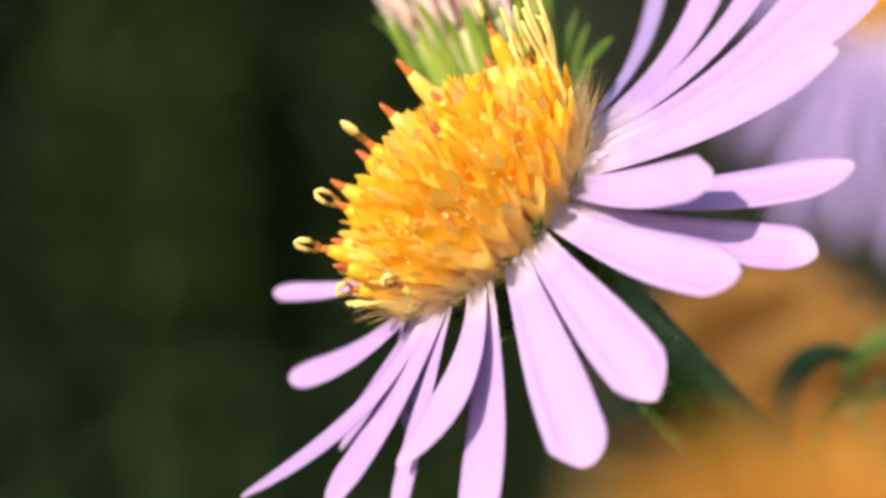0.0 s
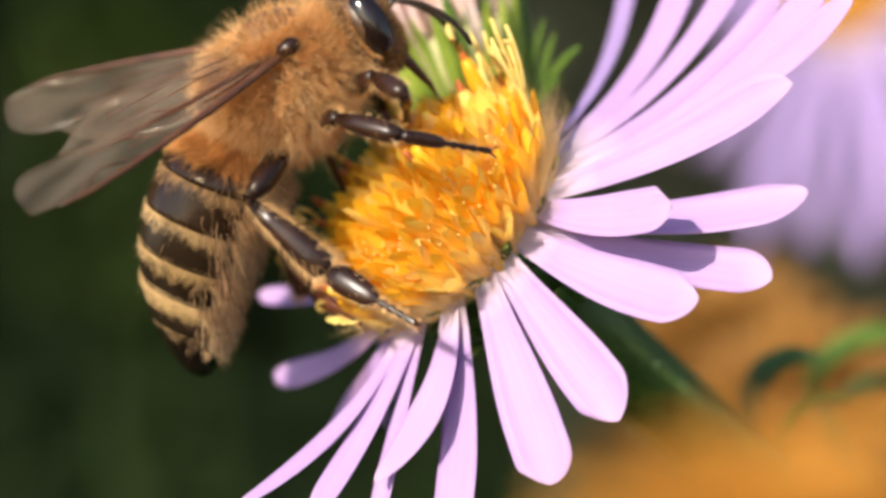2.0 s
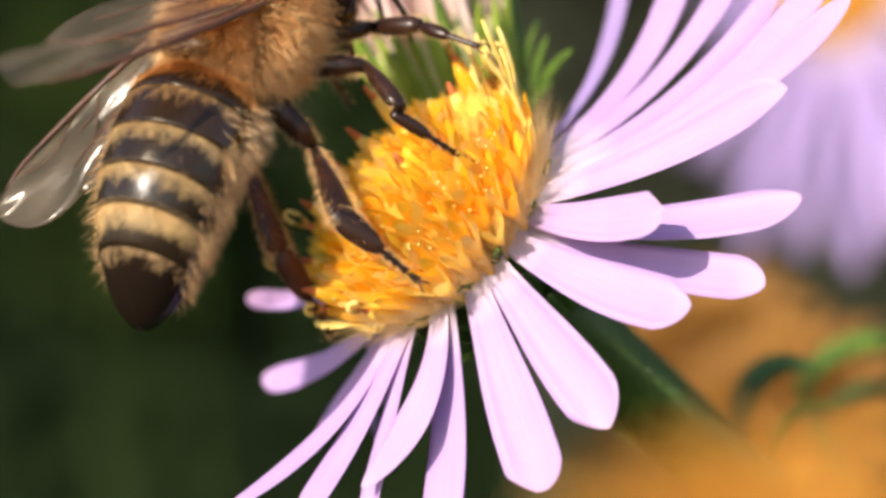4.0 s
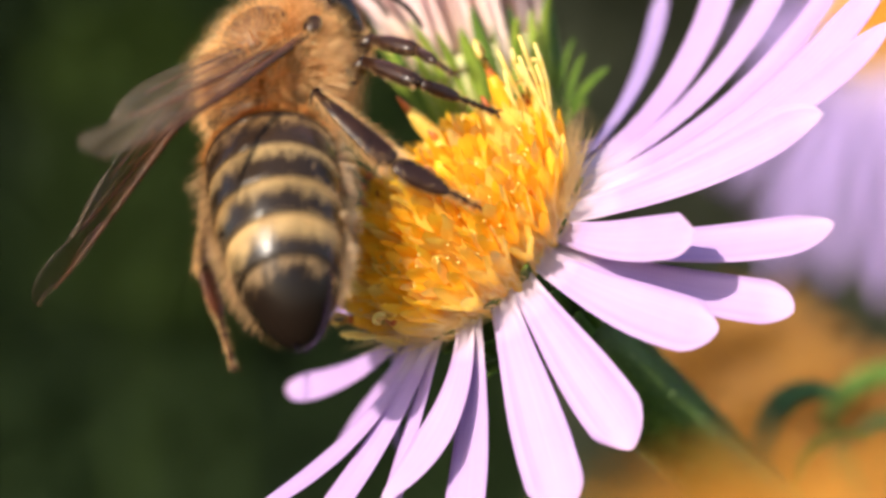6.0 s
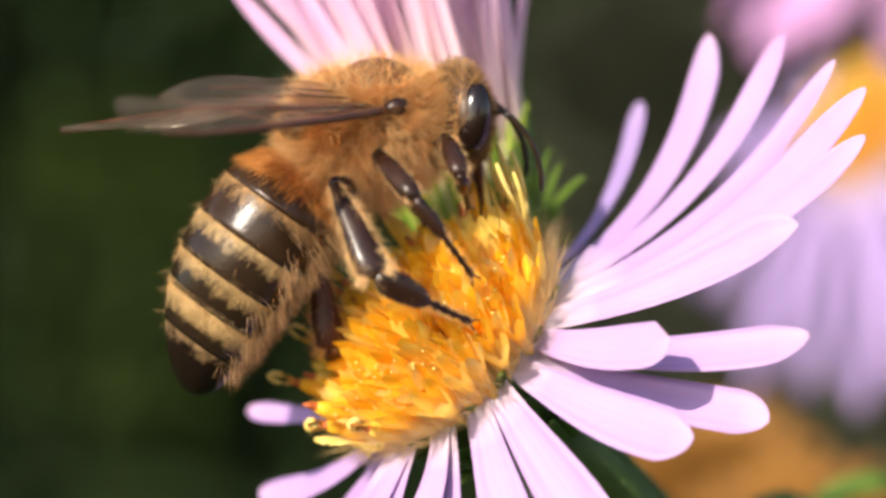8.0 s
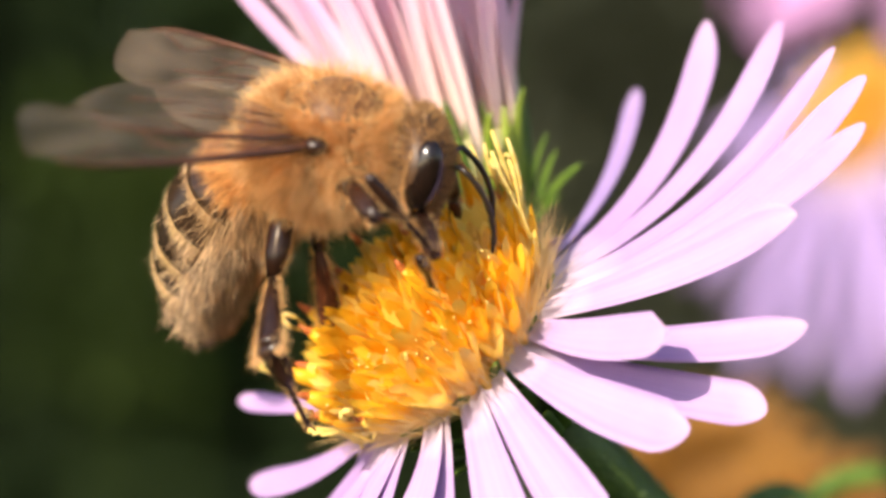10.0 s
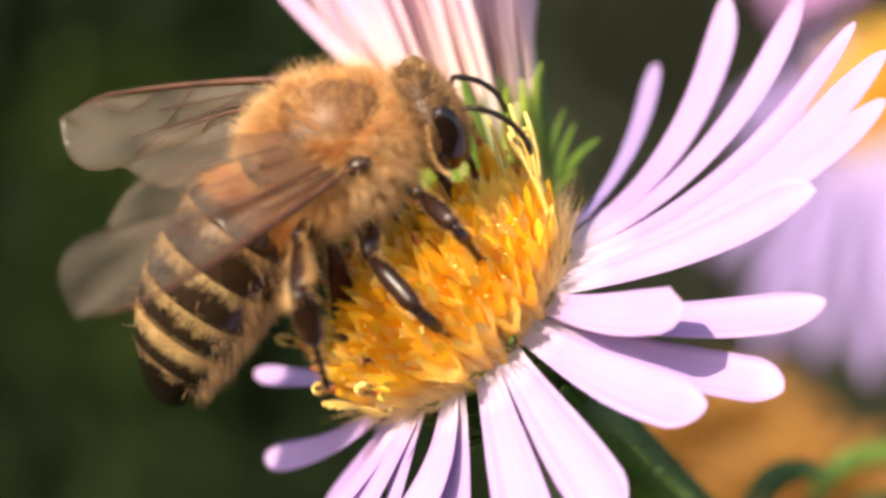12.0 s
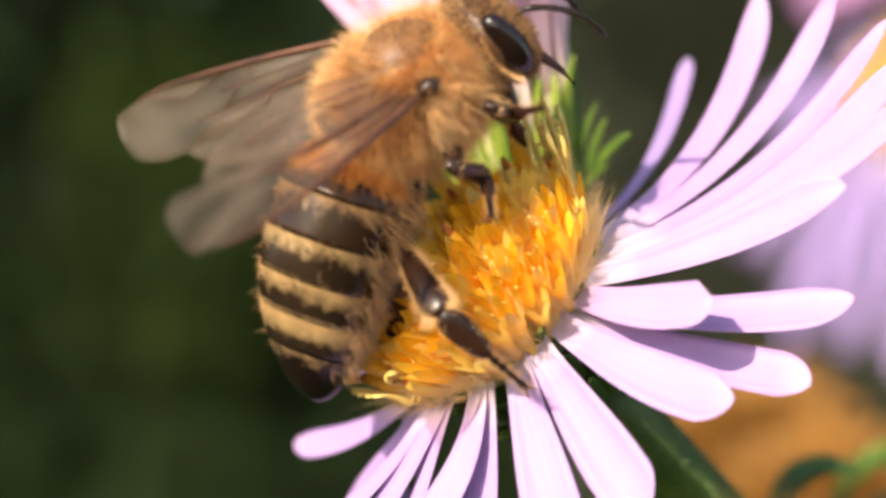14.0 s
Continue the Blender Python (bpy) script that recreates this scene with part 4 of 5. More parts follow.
for _ in range(120000):
    s, a = rng.uniform(0.03, 0.97), rng.uniform(0, 2 * math.pi)
    c, r = ab_axis(s), ab_r(s)
    d = Vector((0, 1.04 * math.cos(a), 0.94 * math.sin(a)))
    p = c + d * (r * 1.01)
    seg = max(i for i in range(6) if s >= CUTS[i])
    q = (s - CUTS[seg]) / (CUTS[seg + 1] - CUTS[seg])
    nrm = Vector((0.25 if s < .3 else -0.2 - s * 0.3, d.y, d.z))
    back = Vector((-1.1, 0, 0)) + Vector((rng.gauss(0, .2), rng.gauss(0, .2), rng.gauss(0, .2)))
    tuft = noise.noise_vector(p * 2.2) * 0.9
    if math.sin(a) + rng.gauss(0, 0.30) + 0.35 * noise.noise(p * 1.3) < -0.36 + 0.4 * max(0.0, s - 0.8):
        if rng.random() < 0.5 and s < 0.72 + 0.15 * rng.random():
            spots_low.append((p, nrm * 1.4 + back * 0.8 + tuft * 0.7, rng.uniform(0.25, 0.95) * (1 - 0.5 * s)))
    elif s < 0.14 and rng.random() < 1.4 - s * 9:
        spots_first.append((p, nrm * 0.8 + back * 0.7 + tuft * 0.5, rng.uniform(0.25, 0.7)))
    elif rng.random() < 0.02 and q < 0.5 and s < 0.7:
        spots_long.append((p, nrm * 0.8 + back * 1.2, rng.uniform(0.15, 0.3)))
    elif s < 0.79 and rng.random() < (0.0, 0.12, 0.45, 0.75, 0.95, 0)[seg] * max(0.0, 1 - (q + 0.20 * noise.noise(p * 1.7) + 0.10 * noise.noise(p * 5.0) + rng.gauss(0, 0.16)) / (0.22 + 0.07 * seg)):
        spots_tan.append((p, nrm * 0.35 + back + tuft * 0.25, rng.uniform(0.035, 0.10)))
hairs("band_felt", abdomen, FELT, spots_tan, rng, 0.0055, "tan felt bands")
hairs("belly_hair", abdomen, FUR_BELLY, spots_low, rng, 0.007, "pinkish brown belly hair")
hairs("loose_hair", abdomen, FUR_BELLY, spots_long, rng, 0.0035, "sparse upright hairs")
hairs("waist_hair", abdomen, FUR, spots_first, rng, 0.008, "tawny hair at the waist")
bm = bmesh.new()
tube(bm, [(-1.4, 0, -0.4), (-1.8, 0, -0.55), (-2.1, 0, -0.6)], [0.9, 0.7, 0.8], 14)
part("waist", bm, SKIN, bee, "narrow brown waist")
ABDOMEN_AT = Vector((-1.55, 0, -0.45)) * MM
HEAD_JOINT = Vector((1.85, 0, 0.12)) * MM


# wings: x towards the tip, y towards the leading edge
def wing_outline(L, fore):
    xs = 1 - (1 - np.linspace(0, 1, 30)) ** 2
    lead, trail = [], []
    for x in xs:
        if fore:
            lead.append((x * L, 0.10 + 0.30 * math.sin(math.pi * x * 0.8) - 0.9 * max(0, x - 0.82) ** 1.5 * 6))
            trail.append((x * L, -0.12 - 2.08 * (x ** 1.05) * (1 - max(0, (x - 0.72) / 0.28) ** 2.6) ** 0.5 * min(1, x * 1.9 + 0.05)))
        else:
            lead.append((x * L, 0.15 + 0.25 * math.sin(math.pi * x) - 0.8 * max(0, x - 0.8) ** 1.5 * 6))
            trail.append((x * L, -0.15 - 1.4 * math.sin(math.pi * min(1, x * 0.9 + 0.05)) ** 0.8 * (1 - max(0, (x - 0.8) / 0.2) ** 2.5) ** 0.5))
    return lead, trail


def wing(name, L, fore, side, label):
    lead, trail = wing_outline(L, fore)
    bm = bmesh.new()
    top, low = [], []
    for (x, a), (_, b) in zip(lead, trail):
        if b > a - 0.02:
            a = b = (a + b) / 2
            a += 0.02
        row = [(x, a + (b - a) * j / 7, 0.07 * math.sin(j * 1.9) * math.sin(x * 0.9) + 0.05 * math.sin(x * 1.7 + j)) for j in range(8)]
        top.append([bm.verts.new((p[0], p[1] * side, p[2] + 0.012)) for p in row])
        low.append([bm.verts.new((p[0], p[1] * side, p[2] - 0.012)) for p in row])
    n = len(top)
    for i in range(n - 1):
        for j in range(7):
            bm.faces.new((top[i][j], top[i + 1][j], top[i + 1][j + 1], top[i][j + 1]))
            bm.faces.new((low[i][j + 1], low[i + 1][j + 1], low[i + 1][j], low[i][j]))
        bm.faces.new((low[i][0], low[i + 1][0], top[i + 1][0], top[i][0]))
        bm.faces.new((top[i][7], top[i + 1][7], low[i + 1][7], low[i][7]))
    w = part(name, bm, WING, bee, label)
    bm = bmesh.new()
    tube(bm, [(x, a * side, 0.03) for x, a in lead[:22]], list(np.linspace(0.13 if fore else 0.06, 0.03, 22)), 6)
    lines = [((0.03, 0.5), (0.3, 0.4), (0.62, 0.35)), ((0.05, 0.8), (0.4, 0.62), (0.72, 0.66)), ((0.3, 0.4), (0.38, 0.62)), ((0.5, 0.1), (0.55, 0.37), (0.6, 0.64)), ((0.62, 0.05), (0.74, 0.3), (0.86, 0.08)), ((0.4, 0.62), (0.46, 0.96))]
    for line in lines if fore else lines[:3]:
        pts = []
        for x, f in line:
            k = round((1 - math.sqrt(1 - x)) * 29)
            pts.append((x * L, (lead[k][1] + (trail[k][1] - lead[k][1]) * f) * side, 0.03))
        tube(bm, pts, 0.02, 5)
    part("vein", bm, VEIN, w, "brown wing veins")
    return w


WING_ROOT = {"right": Vector((0.55, -1.55, 0.75)) * MM, "left": Vector((0.55, 1.55, 0.75)) * MM}
wings = {}
for side, s in (("right", -1), ("left", 1)):
    wings[side] = (wing("forewing", 8.5, True, -s, "clear brownish forewing with a dark leading vein"), wing("hindwing", 6.4, False, -s, "smaller clear hindwing"))
    bm = ellipsoid((0.66, s * 1.80, 0.80), (0.36, 0.26, 0.24), 8, 12)
    part("wing_joint", bm, LEG, bee, "dark glossy wing joint")

# legs: each piece runs along its own x
LEGS = {"front": (Vector((1.35, 0.65, -1.25)), 1.6, 1.6, 2.0, 0.25), "mid": (Vector((0.25, 0.85, -1.45)), 1.9, 2.0, 2.5, 0.28), "hind": (Vector((-0.95, 0.85, -1.35)), 2.0, 2.8, 3.0, 0.32)}


def limb(name, pts, radii, mat, parent, flat, label, fuzz, rng, longest=0.30):
    bm = bmesh.new()
    tube(bm, pts, radii, 10, flat)
    o = part(name, bm, mat, parent, label)
    if fuzz:
        spots = []
        for _ in range(fuzz):
            k = rng.uniform(0, len(pts) - 1.01)
            i = int(k)
            p = Vector(pts[i]).lerp(Vector(pts[i + 1]), k - i)
            r = radii[i] + (radii[i + 1] - radii[i]) * (k - i)
            a = rng.choice((0, math.pi)) + rng.gauss(0, 0.5)
            d = Vector((0, math.cos(a), math.sin(a) * flat))
            spots.append((p + d * r, d + Vector((rng.uniform(0.4, 1.4), rng.gauss(0, 0.2), rng.gauss(0, 0.3))), rng.uniform(0.3, 1.0) * longest))
        hairs("bristle", o, FUR_PALE, spots, rng, 0.0038, "pale bristles")
    return o


legs = {}
for kind, (hip, a, b, c, w) in LEGS.items():
    for side, s in (("left", 1), ("right", -1)):
        rng = random.Random(kind + side)
        top = limb(kind + "_leg", [(0, 0, 0), (a * 0.3, 0, 0), (a * 0.7, 0, 0), (a, 0, 0)], [0.22, w * 1.15, w * 1.05, 0.18], LEG, bee, 0.8, "dark brown furry " + kind + " leg", 260, rng)
        if kind == "hind":
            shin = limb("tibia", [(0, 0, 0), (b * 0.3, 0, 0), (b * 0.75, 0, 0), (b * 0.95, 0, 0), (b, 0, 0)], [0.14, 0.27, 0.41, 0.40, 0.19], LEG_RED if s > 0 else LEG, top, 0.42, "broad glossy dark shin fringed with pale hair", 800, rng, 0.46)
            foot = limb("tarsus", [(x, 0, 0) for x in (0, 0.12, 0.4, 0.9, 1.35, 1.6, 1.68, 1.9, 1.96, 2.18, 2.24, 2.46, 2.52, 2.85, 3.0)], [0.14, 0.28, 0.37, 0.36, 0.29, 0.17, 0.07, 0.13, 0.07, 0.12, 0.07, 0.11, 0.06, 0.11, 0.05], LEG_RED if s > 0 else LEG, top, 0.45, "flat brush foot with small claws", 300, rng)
        else:
            shin = limb("tibia", [(0, 0, 0), (b * 0.35, 0, 0), (b * 0.8, 0, 0), (b, 0, 0)], [0.15, 0.27, 0.28, 0.17], LEG, top, 0.8, "dark shin", 130, rng, 0.24)
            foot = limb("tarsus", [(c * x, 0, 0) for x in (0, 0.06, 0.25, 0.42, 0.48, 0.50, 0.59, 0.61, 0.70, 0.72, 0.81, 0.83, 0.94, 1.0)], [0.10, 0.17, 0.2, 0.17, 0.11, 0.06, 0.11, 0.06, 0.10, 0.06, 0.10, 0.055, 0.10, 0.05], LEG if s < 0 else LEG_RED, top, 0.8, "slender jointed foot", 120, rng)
        for k in (1, -1):
            bm = bmesh.new()
            tube(bm, [(c - 0.05, 0.04 * k, 0), (c + 0.07, 0.11 * k, 0), (c + 0.17, 0.14 * k, -0.03), (c + 0.22, 0.12 * k, -0.09)], [0.035, 0.032, 0.024, 0.008], 5)
            part("claw", bm, LEG_RED, foot, "small curved claw")
        legs[kind + "_" + side] = (Vector((hip.x, hip.y * s, hip.z)) * MM, a * MM, b * MM, c * MM, s, top, shin, foot)

# ---- how the bee moves: seconds, place in mm and turn of the body; then pitch and yaw of its parts ----
BODY = [
    (0, -18.55, -3.00, 3.46, -3.7, -27.5, 2.8),
    (0.1, -14.60, -3.00, 2.51, -3.7, -27.5, 2.8),
    (0.2, -10.88, -2.50, 1.72, -3.8, -30.4, 3.0),
    (0.3, -6.29, -2.00, 0.39, 13.0, -44.8, 0.7),
    (0.4, -5.19, -2.00, 0.07, 14.4, -47.8, 4.8),
    (0.5, -5.73, -2.00, -0.43, -1.3, -46.5, 1.1),
    (0.6, -6.86, -2.00, -1.00, -7.9, -56.7, 8.4),
    (0.8, -7.04, -2.00, -0.92, -1.9, -62.1, 7.9),
    (1, -6.18, -2.00, -0.60, -7.4, -54.7, 8.6),
    (1.2, -6.37, -2.00, -0.14, -4.0, -53.5, 6.3),
    (1.5, -5.41, -2.00, 1.26, 3.1, -43.5, 4.8),
    (2, -4.34, -2.00, 1.71, 8.8, -34.3, 3.1),
    (2.5, -3.51, -2.00, 1.60, 9.3, -24.8, 1.7),
    (3, -3.79, -2.00, 2.33, 0.9, -27.3, 2.9),
    (3.2, -4.27, -2.00, 2.53, 2.3, -23.1, 8.6),
    (4.3, -4.95, -2.00, 3.33, 6.9, -38.8, 43.7),
    (5.3, -4.39, 0.50, 2.11, -12.5, -34.2, 85.1),
    (5.5, -4.66, 0.50, 2.04, -12.0, -32.5, 86.4),
    (5.75, -5.71, -0.30, 2.17, -19.8, -41.1, 77.2),
    (6, -5.21, -1.00, 2.10, -15.6, -51.8, 63.7),
    (6.25, -4.78, -1.30, 2.19, 19.5, -47.8, 5.5),
    (6.5, -3.10, -1.50, 2.78, 14.1, -25.8, 8.4),
    (7, -3.10, -2.00, 2.81, 10.9, -26.3, 2.3),
    (7.5, -2.66, -2.00, 2.83, 9.7, -25.8, 5.7),
    (8, -2.06, -2.00, 3.45, 15.4, -17.8, 7.3),
    (8.2, -1.93, -2.00, 3.49, 20.1, -20.2, 10.8),
    (9.2, -2.27, -3.00, 2.74, 26.9, -9.0, -6.9),
    (10.3, -2.99, -3.00, 2.55, 24.9, 8.2, -26.9),
    (10.5, -1.69, -3.00, 1.77, 37.0, -6.9, -11.3),
    (11, -2.24, -3.00, 2.54, 31.7, -19.3, 1.7),
    (11.5, -4.08, -3.00, 2.45, 40.4, -26.9, -3.5),
    (12, -3.21, -3.00, 1.86, 46.9, -21.3, -3.9),
    (12.5, -1.66, -3.40, 2.47, 56.0, -21.5, -4.9),
    (13, -2.33, -3.40, 1.56, 54.7, -32.6, -7.7),
    (13.5, -2.80, -3.40, 2.01, 40.4, -36.4, -1.2),
    (13.75, -1.79, -3.40, 2.29, 44.6, -40.8, -5.9),
    (14, -2.15, -3.40, 3.04, 37.3, -37.2, -5.4),
]
ABDOMEN = [
    (0, -22.2, -36.9),
    (0.1, -21.1, -33.5),
    (0.2, -17.3, -29.5),
    (0.3, 5.9, -23.3),
    (0.4, 2.9, 0.9),
    (0.5, -40.4, 14.5),
    (0.6, -36.1, -17.9),
    (0.8, -34.3, -9.1),
    (1, -31.4, 5.0),
    (1.2, -31.1, -4.6),
    (1.5, -42.4, -20.2),
    (2, -32.9, -5.3),
    (2.5, -30.7, -8.1),
    (3, -31.9, -10.6),
    (3.2, -35.9, -17.9),
    (4.3, -11.3, 24.4),
    (5.3, 10.5, 13.0),
    (5.5, 16.3, 16.8),
    (5.75, 12.3, 24.6),
    (6, -2.6, 27.7),
    (6.25, -37.7, -3.4),
    (6.5, -36.5, 15.1),
    (7, -29.4, 9.4),
    (7.5, -27.5, 10.7),
    (8, -36.9, 5.9),
    (8.2, -35.1, 1.2),
    (9.2, -42.6, 1.0),
    (10.3, -52.0, -0.7),
    (10.5, -31.3, 5.6),
    (11, -19.9, 28.8),
    (11.5, -29.8, 26.4),
    (12, -28.1, 20.4),
    (12.5, -14.4, 14.2),
    (13, -8.1, 24.4),
    (13.5, -27.1, 32.3),
    (13.75, -34.5, 25.8),
    (14, -29.4, 21.3),
]
WING_RIGHT = [
    (0.6, 8.2, 54.4),
    (0.8, 14.1, 43.6),
    (1, 11.2, 16.1),
    (1.2, 11.8, 45.7),
    (1.5, 3.2, 31.3),
    (2, 6.3, 31.6),
    (2.5, 7.3, 30.0),
    (3, 2.8, 30.6),
    (3.2, 0.9, 20.9),
    (4.3, 28.6, 11.0),
    (5.3, 42.7, -4.5),
    (5.5, 43.4, -12.0),
    (5.75, 39.7, -10.4),
    (6, 29.4, 3.7),
    (6.25, 13.3, 8.4),
    (6.5, 16.1, 37.7),
    (7, 10.0, 40.3),
    (7.5, 10.7, 38.1),
    (8, 16.7, 38.0),
    (8.2, 22.2, 35.7),
    (9.2, 18.1, 47.2),
    (10.3, 18.2, 73.4),
    (10.5, 20.9, 44.8),
    (11, 18.5, 41.5),
    (11.5, 15.1, 34.1),
    (12, 18.3, 34.5),
    (12.5, 35.8, 51.4),
    (13, 27.4, 53.4),
    (13.5, 23.2, 46.4),
    (13.75, 22.0, 45.2),
    (14, 20.9, 42.4),
]
WING_LEFT = [
    (0.6, 2.4, -39.7),
    (0.8, 7.4, -36.8),
    (1, 10.7, -26.6),
    (1.2, 13.5, -20.5),
    (1.5, 16.5, -32.6),
    (2, 21.7, -26.2),
    (2.5, 23.0, -26.6),
    (3, 11.6, -15.0),
    (3.2, 3.3, -2.1),
    (4.3, -16.2, -30.3),
    (5.3, -28.0, -97.8),
    (5.5, -24.6, -111.3),
    (5.75, -21.9, -79.0),
    (6, -2.5, -29.2),
    (6.25, -2.4, -6.7),
    (6.5, 12.3, 4.7),
    (7, 12.5, 9.4),
    (7.5, 15.7, 8.6),
    (8, 10.9, 5.7),
    (8.2, 18.5, 13.9),
    (9.2, 10.3, -1.0),
    (10.3, 4.7, -12.2),
    (10.5, 16.6, -8.2),
    (11, 22.0, 8.7),
    (11.5, -5.2, -29.0),
    (12, -4.4, -26.2),
    (12.5, 3.5, -25.3),
    (13, 15.1, -9.8),
    (13.5, 18.5, 3.4),
    (13.75, 13.3, -0.3),
    (14, 8.1, -26.1),
]
